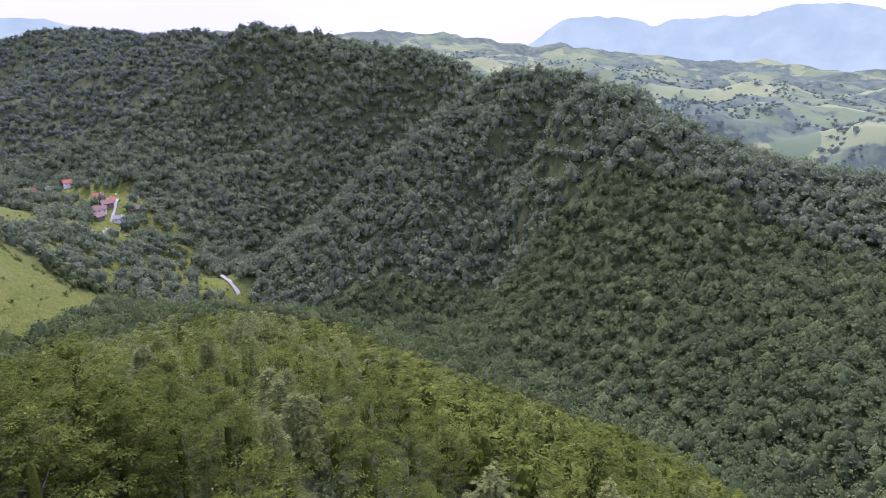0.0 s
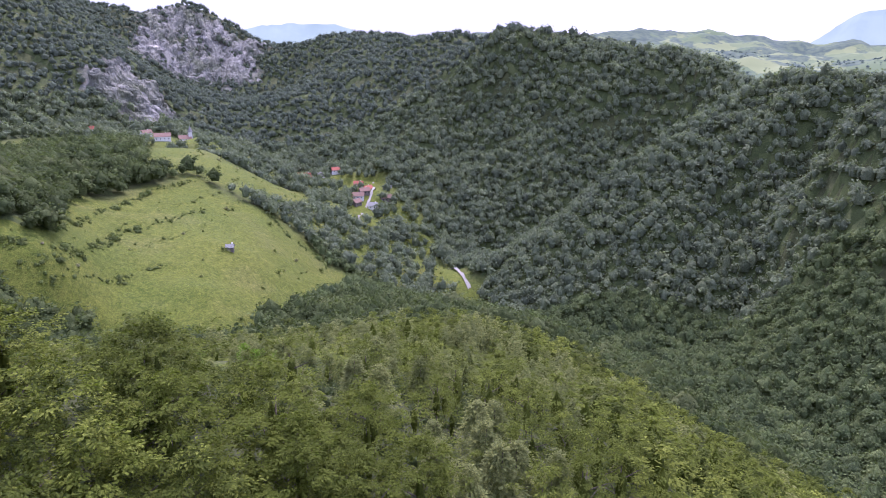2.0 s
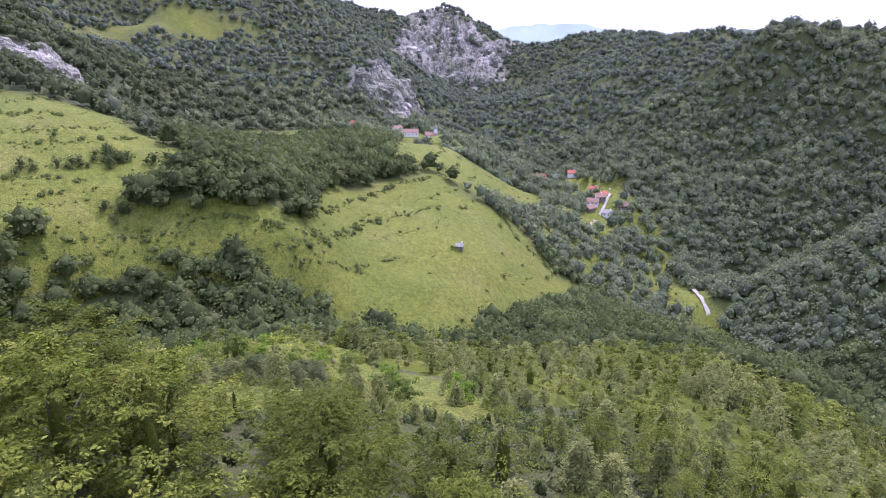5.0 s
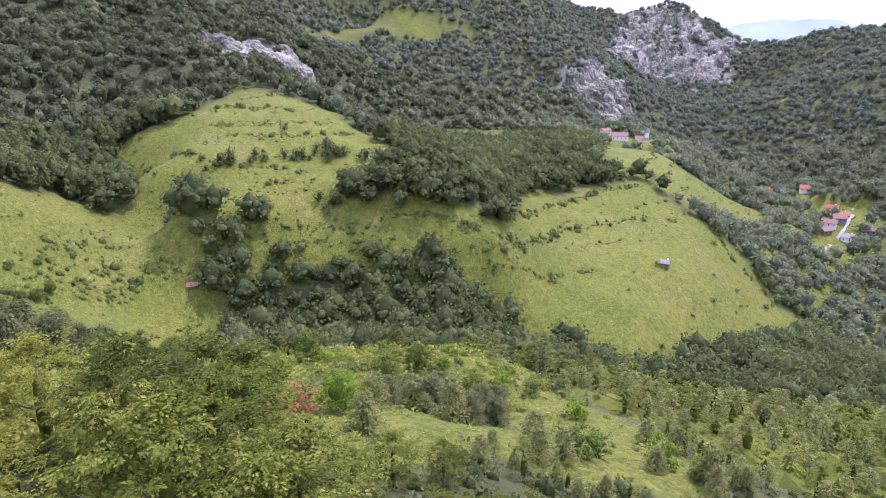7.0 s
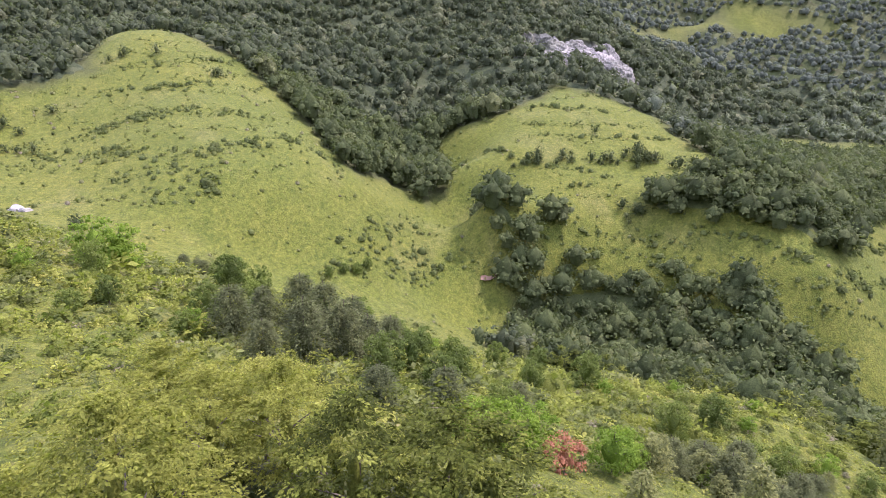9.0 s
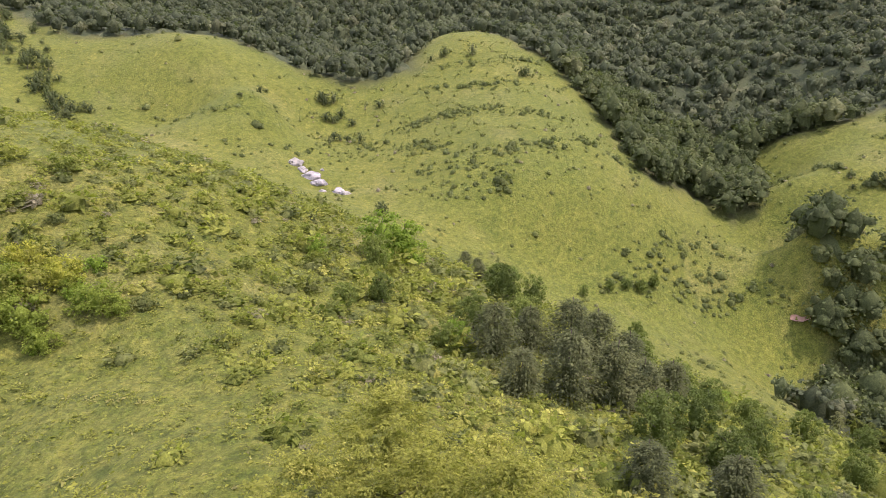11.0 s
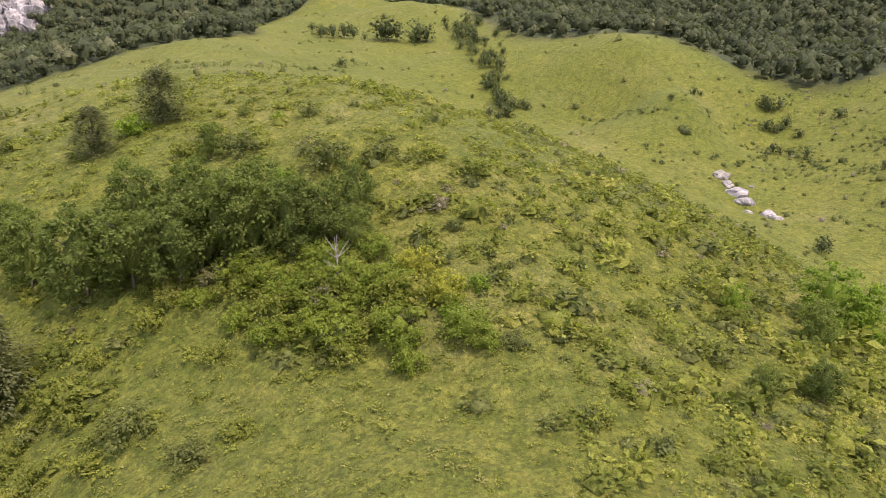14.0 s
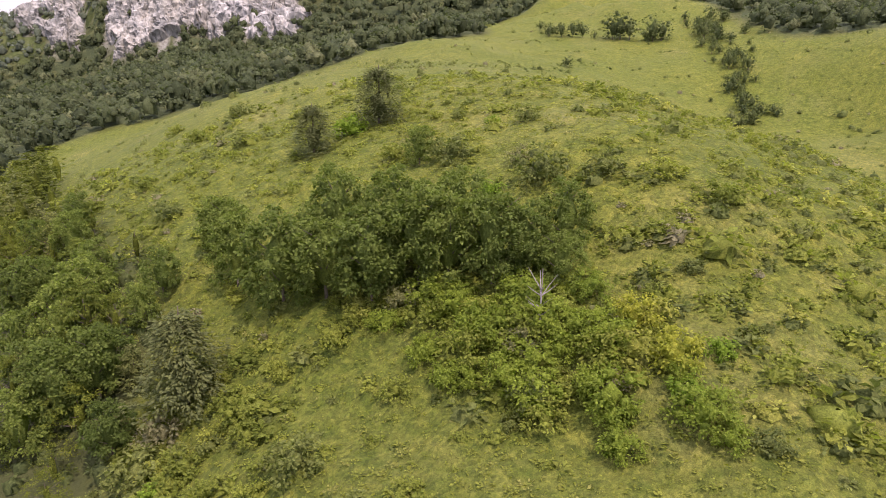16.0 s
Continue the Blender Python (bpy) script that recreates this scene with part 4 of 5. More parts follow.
def trunk_mesh(h, r, seed, limbs=5):
    rng = random.Random(seed)
    bm = bmesh.new()

    def limb(a, b, ra, rb, sides=6):
        a, b = Vector(a), Vector(b)
        q = (b - a).to_track_quat("Z", "Y")
        rings = []
        for p, rr in ((a, ra), ((a + b) / 2 + Vector((rng.uniform(-.1, .1), rng.uniform(-.1, .1), 0)), (ra + rb) / 2), (b, rb)):
            rings.append([bm.verts.new(p + q @ Vector((math.cos(k * 6.2832 / sides) * rr, math.sin(k * 6.2832 / sides) * rr, 0))) for k in range(sides)])
        for p, t in zip(rings, rings[1:]):
            for k in range(sides):
                bm.faces.new((p[k], p[(k + 1) % sides], t[(k + 1) % sides], t[k]))
    limb((0, 0, -1.2), (rng.uniform(-.2, .2), rng.uniform(-.2, .2), h), r, r * 0.25)
    for i in range(limbs):
        z = h * rng.uniform(0.25, 0.8)
        a = rng.uniform(0, 6.28)
        ln = h * rng.uniform(0.2, 0.35)
        limb((0, 0, z), (math.cos(a) * ln, math.sin(a) * ln, z + ln * 0.8), r * 0.45, r * 0.1, 5)
    me = bpy.data.meshes.new("trunk")
    bm.to_mesh(me)
    bm.free()
    me.materials.append(BARK)
    return me


def tree(name, crown_me, trunk_me, label, category="tree", group=""):
    """A tree thing of a trunk and a crown, standing at the origin."""
    ob = tagged(new(name), label, category, group)
    for nm, me in (("trunk", trunk_me), ("crown", crown_me)):
        new(nm, me).parent = ob
    return ob


def stand(x, y, yaw, s, sz=None, sink=0.3):
    z = float(quick_z(np.array([x]), np.array([y]))[0]) - sink
    return Matrix.LocRotScale((x, y, z), Euler((0, 0, yaw)), (s, s, sz or s))


def crowd(makers, places, share=None):
    """Stand copies of ready-made things at places of x, y, turn, size and height factor; the first takes the thing itself."""
    used = set()
    for i, (x, y, yaw, s, k) in enumerate(places):
        src = makers[i % len(makers)] if share is None else makers[share[i]]
        m = stand(x, y, yaw, s) @ Matrix.Diagonal((1, 1, k, 1))
        ob = src if src not in used else copy_thing(src, Matrix())
        used.add(src)
        ob.matrix_basis = m
    for src in makers:
        if src not in used:
            for o in (*src.children_recursive, src):
                bpy.data.objects.remove(o)


def beech_mesh(shape, mat):
    crown, tone = beech_crown(*shape)
    return quad_mesh("crown", crown, mat, tone)


def near_trees():
    rng = np.random.RandomState(5)
    fine = [tree("beech_tree", beech_mesh((50, 16, 3.9, 0.4, 10.4, 0.64, 90 + s, (7, 4), False, 0.09, 11) if s < 3 else (60, 20, 4.0, 0.4, 9.6, 0.52, 90 + s, (7, 4), False, 0.10, 13), BEECH if s < 3 else PALE_BEECH), trunk_mesh(7, 0.2, s, 5), "%s beech tree with drooping sprays on the ridge" % ("leafy green" if s < 3 else "pale yellow-green"), "tree", "beeches on the ridge") for s in range(4)]
    beeches = [tree("beech_tree", beech_mesh((34, 13, 3.9, 0.4, 10.2, 0.80, 100 + s, (6, 3), False, 0.16, 5), BEECH), trunk_mesh(8, 0.2, s), "leafy green beech tree on the wooded ridge", "tree", "beeches on the ridge") for s in range(5)]
    pines = [tree("pine_tree", beech_mesh((98, 24, 3.2, 0.3, 9.6, 0.38, 200 + s, (6, 3), True), PINE), trunk_mesh(9, 0.16, 30 + s, 0), "grey-green young pine on the wooded ridge", "tree", "pines on the ridge") for s in range(3)]
    x, y = scatter(-140, 30, -140, 135, 6.0, rng, 0.46)
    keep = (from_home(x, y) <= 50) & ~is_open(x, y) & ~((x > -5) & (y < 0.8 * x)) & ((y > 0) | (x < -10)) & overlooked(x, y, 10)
    x, y = x[keep], y[keep]
    n = len(x)
    pine = rng.rand(n) < 0.06 + 0.22 * (ripple(x, y, 70, 2, 8) > 0.1) + 0.4 * ((x < -35) & (y > 62))
    close = (x < -22) & (y > 12) & (y < 62) & (x > -85)
    share = np.where(pine & ~close, 9 + rng.randint(0, 3, n), np.where(close, np.where((y < 34) & (x < -46), 3, rng.randint(0, 3, n)), 4 + rng.randint(0, 5, n)))
    low = np.where((x < -48) & (y > 45), 0.58, np.where(y < -20, 0.85, np.where((x < -28) & (x > -66) & (y > 26) & (y < 56), 1.38, 1.12)))
    crowd(fine + beeches + pines, [(a, b, rng.uniform(0, 6.28), min(k * rng.uniform(0.62, 1.16), 1.36), rng.uniform(0.74, 0.98)) for a, b, k in zip(x, y, low)], share)


near_trees()


def undergrowth():
    """Bushes and saplings that close the floor of the near woods; their dark leaf colour paints the shade between
    crowns.
    """
    rng = np.random.RandomState(15)
    x, y = scatter(-125, 25, -135, 130, 3.3, rng, 0.5)
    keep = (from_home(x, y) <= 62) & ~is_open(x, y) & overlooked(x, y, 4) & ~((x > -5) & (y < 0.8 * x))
    x, y = x[keep], y[keep]
    n = len(x)
    kinds = [twiggy(1.6, 2.7, 32, 0.46, 560 + s) for s in range(5)]
    q, tn = joined(kinds, x, y, quick_z(x, y) - 0.3, rng.uniform(0, 6.28, n), rng.uniform(0.7, 1.5, n), rng.randint(0, 5, n), rng.rand(n), rng.uniform(0.7, 1.2, n))
    tagged(new("undergrowth", quad_mesh("undergrowth", q, GULLY_AND_SHADE_LEAF, tn)), "leafy saplings and bushes under the ridge trees, darkened for shade", "undergrowth", kind="stuff")


undergrowth()

# ---- rock faces ----
def rock_face(quad, out, bare, mat, label, broad=False):
    """A rugged sheet over a steep slope, standing out where the rock is bare."""
    a, b, c, d = (np.array(p, float) for p in quad)
    n = 150 if broad else 80
    u, v = np.meshgrid(np.linspace(0, 1, n), np.linspace(0, 1, n))
    p = (a * (1 - u)[..., None] + b * u[..., None]) * (1 - v)[..., None] + (d * (1 - u)[..., None] + c * u[..., None]) * v[..., None]
    x, y = p[..., 0], p[..., 1]
    z = quick_z(x, y)
    m = in_rock(x, y) + 0.03
    edge = np.minimum(np.minimum(u, 1 - u), np.minimum(v, 1 - v))
    crag = 1 - 2 * np.abs(ripple(x + 0.6 * z, y - 0.8 * z, 26, 5, 3)) + 0.5 * ripple(x - z, y + z, 9, 3, 14)
    if broad:
        ex, ey = unit(b - a)
        s = x * ex + y * ey
        w = s + 5 * ripple(x, y, 22, 3, 4)
        crag = 1.1 - 1.5 * np.abs(ripple(w, 0.22 * z, 46, 3, 3)) - 0.7 * np.abs(ripple(w, 0.3 * z, 15, 3, 14)) + 0.3 * np.sign(ripple(w * 0.4, z, 27, 2, 8)) * np.abs(ripple(w, z, 9, 3, 21))
    lift = np.where(m > 0, out * (0.15 + 0.85 * smooth(0, 0.3, m)) * (0.3 + 0.9 * crag), -6.0)
    lift = lift * smooth(0, 0.06, edge) - 6 * (1 - smooth(0, 0.06, edge))
    pts = np.stack([x, y, z], -1)
    e1, e2 = np.gradient(pts, axis=1), np.gradient(pts, axis=0)
    nor = unit(np.cross(e1, e2))
    nor *= np.sign(nor[..., 2:])
    pts = pts + nor * lift[..., None]
    me = grid_mesh("cliff", pts, mat)
    me.polygons.foreach_set("use_smooth", np.zeros(len(me.polygons), bool))
    return tagged(new("cliff", me), label, "cliff", kind="structure")


for key, (quad, out, bare) in CLIFFS.items():
    grey = key in ("peak", "gorge", "middle")
    rock_face(quad, out, bare, GREY_ROCK if grey else LIMESTONE, "grey craggy rock face above the wooded gorge" if grey else "pale limestone cliff rising out of the woods", True)


def boulder(x, y, r, seed):
    bm = bmesh.new()
    bmesh.ops.create_icosphere(bm, subdivisions=3, radius=r)
    for v in bm.verts:
        k = 1 + 0.35 * noise.noise(v.co * (1.3 / r) + Vector((seed * 7.1, 0, 0))) + 0.15 * noise.noise(v.co * (4 / r))
        v.co = Vector((v.co.x * k * 1.3, v.co.y * k, v.co.z * k * 0.8))
    me = bpy.data.meshes.new("boulder")
    bm.to_mesh(me)
    bm.free()
    me.materials.append(BOULDER_STONE)
    ob = new("boulder", me)
    ob.matrix_basis = stand(x, y, seed, 1.0, sink=r * 0.1)
    return tagged(ob, "pale limestone boulder half sunk in the grass", "boulder", "boulders in the dell")


for i, (x, y, r) in enumerate([(-281, -130, 3.2), (-278, -124, 2.2), (-275, -118, 3.6), (-272, -112, 2.8), (-268, -100, 2.6), (-266, -96, 1.8), (-126, -112, 1.2), (-287, -120, 1.0), (-262, -104, 1.2)]):
    boulder(x, y, r, i)

# ---- single trees and bushes of the meadows ----
GREEN = [tree("broadleaf_tree", quad_mesh("crown", broadleaf(3300, 3.4, 0.0, 9.8, 0.33, 30, 300 + s, (5, 2)), GROVE_LEAF), trunk_mesh(7, 0.18, 50 + s), "full green broadleaf tree standing on the meadow", "tree", "trees on the meadow") for s in range(4)]
BRIGHT = [tree("broadleaf_tree", quad_mesh("crown", broadleaf(1700, 3.2, 0.0, 7.5, 0.31, 20, 320 + s, (5, 2)), FRESH), trunk_mesh(6, 0.15, 60 + s), "bright fresh-green broadleaf tree on the meadow", "tree", "trees on the meadow") for s in range(3)]
FIRS = [tree("pine_tree", beech_mesh((120, 48, 4.8, 0.2, 8.0, 0.36, 340 + s, (7, 3), True), DARK_PINE), trunk_mesh(8.6, 0.18, 70 + s, 0), "dark grey-green pine standing on the meadow", "tree", "pines on the meadow") for s in range(3)]


def bush(mat, label, seed, n=520):
    me = quad_mesh("shrub", broadleaf(n, 1.0, 0.0, 1.5, 0.17, 9, seed, (5, 2)), mat)
    return tagged(new("shrub", me), label, "shrub", "shrubs on the meadow")


BUSHES = [bush(SHRUB, "yellow-green leafy shrub on the meadow", 400 + s) for s in range(4)] + [bush(SCRUB, "dull green thorny shrub on the meadow", 410 + s) for s in range(3)] + [bush(FRESH, "bright green round shrub on the meadow", 420)]

rng = np.random.RandomState(21)


def turn():
    return rng.uniform(0, 6.28)


# the grove above the home meadow, and the wooded edge beside it
GROVE = [(-62, -60, 1.5), (-67, -57, 1.35), (-72, -53, 1.4), (-77, -52, 1.3), (-80, -50, 1.25), (-84, -47, 1.15), (-87, -46, 1.05), (-92, -47, 0.9), (-56, -68, 1.1), (-54, -76, 1.0), (-69, -63, 1.3), (-75, -58, 1.2), (-82, -54, 1.1), (-90, -43, 0.8)]
EDGE = [(-23, -87, 1.2), (-36, -73, 1.3), (-34, -63, 1.2), (-40, -61, 1.1), (-27, -98, 1.1), (-46, -72, 0.8), (-53, -77, 0.9), (-26, -87, 1.0), (-35, -81, 1.1), (-34, -70, 1.1), (-28, -71, 1.1), (-41, -62, 1.0), (-36, -60, 1.1), (-32, -58, 1.1), (-44, -68, 0.7), (-19, -106, 1.0), (-26, -106, 0.9), (-43, -53, 0.9)]
SHOULDER_GREEN = [(-82, -79, 0.72), (-152, 6, 0.95), (-171, 7, 0.8), (-131, 8, 0.8), (-136, 14, 0.85), (-147, 22, 0.85), (-150, 30, 0.9), (-120, 8, 0.6), (-128, 40, 0.9), (-118, 44, 0.8), (-152, 42, 0.8), (-163, 30, 0.8), (-112, 52, 0.8), (-134, 48, 0.7), (-125, -4, 0.55), (-118, -6, 0.5), (-272, 9, 0.6), (-278, 14, 0.6), (-288, 23, 0.6), (-282, 19, 0.7), (-260, 2, 0.5)] + [(-114, 36, 0.9), (-156, 37, 0.9), (-218, 24, 0.7), (-157, 77, 1.0), (-129, 84, 0.9), (-145, 63, 0.8), (-150, 48, 0.8), (-158, 5, 0.9), (-138, -12, 0.75), (-165, 0, 0.7), (-173, 60, 0.8), (-182, 72, 0.8), (-140, 97, 0.9), (-119, 98, 0.9)]
crowd(GREEN, [(x, y, turn(), s, rng.uniform(0.9, 1.15)) for x, y, s in GROVE + EDGE + SHOULDER_GREEN])
crowd(BRIGHT, [(x, y, turn(), s, rng.uniform(0.9, 1.1)) for x, y, s in [(-148, -16, 1.5), (-151, -13, 1.45), (-96, 62, 0.9), (-101, 54, 1.0), (-95, 46, 1.05), (-98, 51, 1.1), (-99, 64, 0.8), (-140, 104, 0.6), (-152, 112, 0.6), (-128, 112, 0.7), (-160, 98, 0.6), (-160, 4, 0.8), (-131, -19, 0.6), (-143, -14, 0.7), (-112, 70, 0.6), (-104, 78, 0.6), (-124, 8, 0.7), (-170, 45, 0.6), (-99, 66, 0.55)]])
crowd(FIRS, [(x, y, turn(), s, k) for x, y, s, k in [(-79, -104, 1.45, 0.85), (-67, -99, 1.25, 0.8), (-51, -54, 1.45, 1.0), (-123, 14, 1.05, 0.95), (-119, 25, 1.1, 1.0), (-123, 30, 1.15, 1.0), (-127, 33, 1.0, 0.95), (-115, 20, 0.85, 0.9), (-134, 22, 1.2, 1.0)] + [(-140, 25, 1.2, 1.0), (-130, 17, 0.9, 1.0), (-137, 30, 1.1, 1.0), (-144, 36, 1.0, 0.9), (-207, -22, 0.8, 0.9), (-203, -17, 0.7, 1.0), (-110, 80, 1.0, 0.9), (-105, 73, 0.8, 0.9), (-106, 86, 0.9, 0.9), (-100, 36, 0.8, 0.9), (-108, 44, 0.9, 0.9), (-117, 55, 0.8, 0.9), (-168, -4, 0.6, 0.9), (-118, 90, 0.95, 0.9), (-103, 80, 0.9, 0.95), (-108, 93, 0.9, 0.9), (-113, 99, 0.85, 0.9), (-101, 91, 0.8, 0.9), (-98, 84, 0.8, 0.9)]])

PINE_STAND = [(rng.uniform(-128, -66), rng.uniform(60, 124)) for _ in range(120)]
PINE_STAND = [(x, y) for x, y in PINE_STAND if inside(np.array([x]), np.array([y]), OPEN["clearing"])[0] and not (-112 < x < -84 and 94 < y < 116) and not (x < -84 and y < 66)][:30]
young_pine = [tree("pine_tree", beech_mesh((70, 18, 2.7, 0.1, 5.6, 0.38, 370 + s, (6, 3), True), PINE), trunk_mesh(5, 0.1, 75 + s, 0), "grey-green young pine at the edge of the clearing", "tree", "young pines round the clearing") for s in range(2)]
young_oak = [tree("broadleaf_tree", quad_mesh("crown", broadleaf(850, 2.4, 0.0, 5.2, 0.29, 13, 376 + s, (5, 2)), GROVE_LEAF if s else FRESH), trunk_mesh(4, 0.1, 78 + s), "small green broadleaf tree beside the clearing", "tree", "small trees round the clearing") for s in range(2)]
crowd(young_pine + young_oak, [(x, y, turn(), rng.uniform(0.7, 1.25), rng.uniform(0.85, 1.1)) for x, y in PINE_STAND], list(rng.choice(4, len(PINE_STAND), p=(0.36, 0.34, 0.12, 0.18))))
russet = tree("dead_tree", quad_mesh("crown", broadleaf(1100, 2.0, 0.3, 4.6, 0.24, 12, 360, (6, 2)), RUSSET), trunk_mesh(4, 0.1, 81), "small rust-red withered tree in the clearing", "tree")
russet.matrix_basis = stand(-93.5, 56, 0.4, 1.2)
bare_tree = tagged(new("bare_tree", trunk_mesh(6.5, 0.13, 83, 14)), "leafless pale dead tree among the shrubs", "tree")
bare_tree.data.materials[0] = PALE_BARK
bare_tree.matrix_basis = stand(-86, -38, 0.9, 1.0)

NAMED_BUSHES = [(-77, -46, 2.4), (-82, -42, 2.6), (-85, -38, 2.8), (-79, -39, 2.5), (-89, -39, 2.0), (-83, -32, 2.2), (-90, -32, 2.3), (-92, -31, 2.2), (-94, -26, 1.8), (-95, -22, 1.5), (-97, -20, 1.6), (-97, -35, 1.2), (-102, -39, 1.3), (-95, -33, 1.4), (-58, -46, 2.6), (-63, -35, 2.4), (-47, -47, 3.2), (-49, -54, 1.8), (-124, 1, 1.8), (-67, -27, 2.0), (-97, -8, 1.5), (-96, -35, 1.8), (-128, -17, 1.8), (-52, -44, 2.4)]
NAMED_BUSHES_B = [(-18, -126, 3.0), (-25, -119, 2.2), (-43, -96, 2.6), (-54, -79, 2.9), (-35, -115, 2.2), (-54, -115, 2.2), (-74, -102, 3.2), (-79, -85, 2.2), (-86, -75, 3.0), (-93, -66, 1.8), (-94, -60, 3.2), (-101, -57, 2.5), (-107, -53, 2.5), (-88, -62, 2.0), (-91, -92, 1.4), (-88, -96, 1.4), (-95, -85, 1.3), (-99, -80, 2.0), (-34, -160, 2.4), (-42, -135, 2.3), (-51, -145, 2.4), (-66, -70, 2.2), (-110, -47, 2.0)]
THICKET = [(-86 + rng.normal() * 6.5, -34 + rng.normal() * 5.0, rng.uniform(1.0, 1.9)) for _ in range(20)] + [(-72 + rng.normal() * 9, -50 + rng.normal() * 2.5, rng.uniform(1.0, 2.0)) for _ in range(16)] + [(-52 + rng.normal() * 4, -42 + rng.normal() * 5, rng.uniform(1.4, 2.6)) for _ in range(16)]
thick_bush = [tagged(new("shrub", quad_mesh("shrub", broadleaf(950, 1.0, 0.0, 1.7, 0.13, 13, 430 + s, (5, 2)), THICK_LEAF)), "tall bright green shrub of the thicket below the grove", "shrub", "shrubs of the thicket") for s in range(4)]
KNOTS_OF_SHRUBS = [(-74, -49), (-78, -45), (-81, -40), (-85, -43), (-87, -40), (-91, -40), (-82, -35), (-86, -34), (-91, -32), (-84, -31), (-88, -26), (-93, -27), (-76, -42), (-95, -23), (-79, -37), (-83, -38), (-89, -36), (-80, -47), (-88, -30), (-92, -36)]
crowd(thick_bush, [(x + rng.normal(), y + rng.normal(), turn(), rng.uniform(1.5, 2.7), rng.uniform(0.8, 1.1)) for x, y in KNOTS_OF_SHRUBS for _ in range(2)])
CREST_BUSHES = [(rng.uniform(-188, -116), rng.uniform(78, 128), rng.uniform(0.9, 2.2)) for _ in range(90)]
CREST_BUSHES = [b for b in CREST_BUSHES if inside(np.array([b[0]]), np.array([b[1]]), OPEN["shoulder_top"])[0]]
SINGLES = NAMED_BUSHES + NAMED_BUSHES_B + THICKET + CREST_BUSHES
crowd(BUSHES, [(x, y, turn(), s, rng.uniform(0.75, 1.0)) for x, y, s in SINGLES] + [(-99, -29, 0.5, 1.45, 1.0)], list(rng.choice(8, len(SINGLES), p=(0.16, 0.16, 0.16, 0.16, 0.1, 0.09, 0.09, 0.08))) + [7])


# ---- countless low growth ----
BASIN_BANKS = [
    [(-285, 219), (-323, 279), (-346, 346), (-349, 387)], [(-277, 188), (-269, 215), (-302, 280), (-307, 350)], [(-269, 183), (-264, 202), (-287, 251)],
    [(-259, 193), (-263, 233), (-262, 270)], [(-352, 110), (-353, 130), (-351, 148)], [(-325, 94), (-330, 114), (-319, 147), (-304, 168)],
    [(-423, 115), (-414, 150), (-420, 184)], [(-408, 109), (-399, 145), (-406, 198)], [(-455, 119), (-435, 164)], [(-438, 62), (-375, 106), (-361, 145)],
    [(-309, 171), (-287, 188), (-272, 201)], [(-292, 404), (-268, 391), (-242, 398)], [(-323, 103), (-317, 135), (-295, 167)],
]
WEST_BANKS = [
    [(-349, -114), (-363, -90), (-366, -50), (-371, -29)], [(-343, -114), (-357, -90), (-360, -50)], [(-324, -122), (-321, -87), (-308, -47), (-327, -33)],
    [(-293, -76), (-298, -56), (-293, -33)], [(-280, -61), (-283, -47), (-289, -36)], [(-292, 9), (-318, 29), (-342, 45)], [(-277, 6), (-291, 23), (-324, 49)],
    [(-417, -123), (-428, -96), (-462, -63)], [(-393, -118), (-396, -86), (-413, -61)], [(-319, -31), (-350, -15), (-341, 7)], [(-291, 32), (-318, 60), (-313, 72)],
]
SOUTH_BANKS = [[(-151, -233), (-208, -314), (-244, -303)], [(-290, -218), (-291, -160), (-339, -160)], [(-261, -148), (-297, -135), (-330, -134)], [(-240, -150), (-260, -162), (-280, -149)], [(-293, -235), (-294, -179), (-321, -169)]]
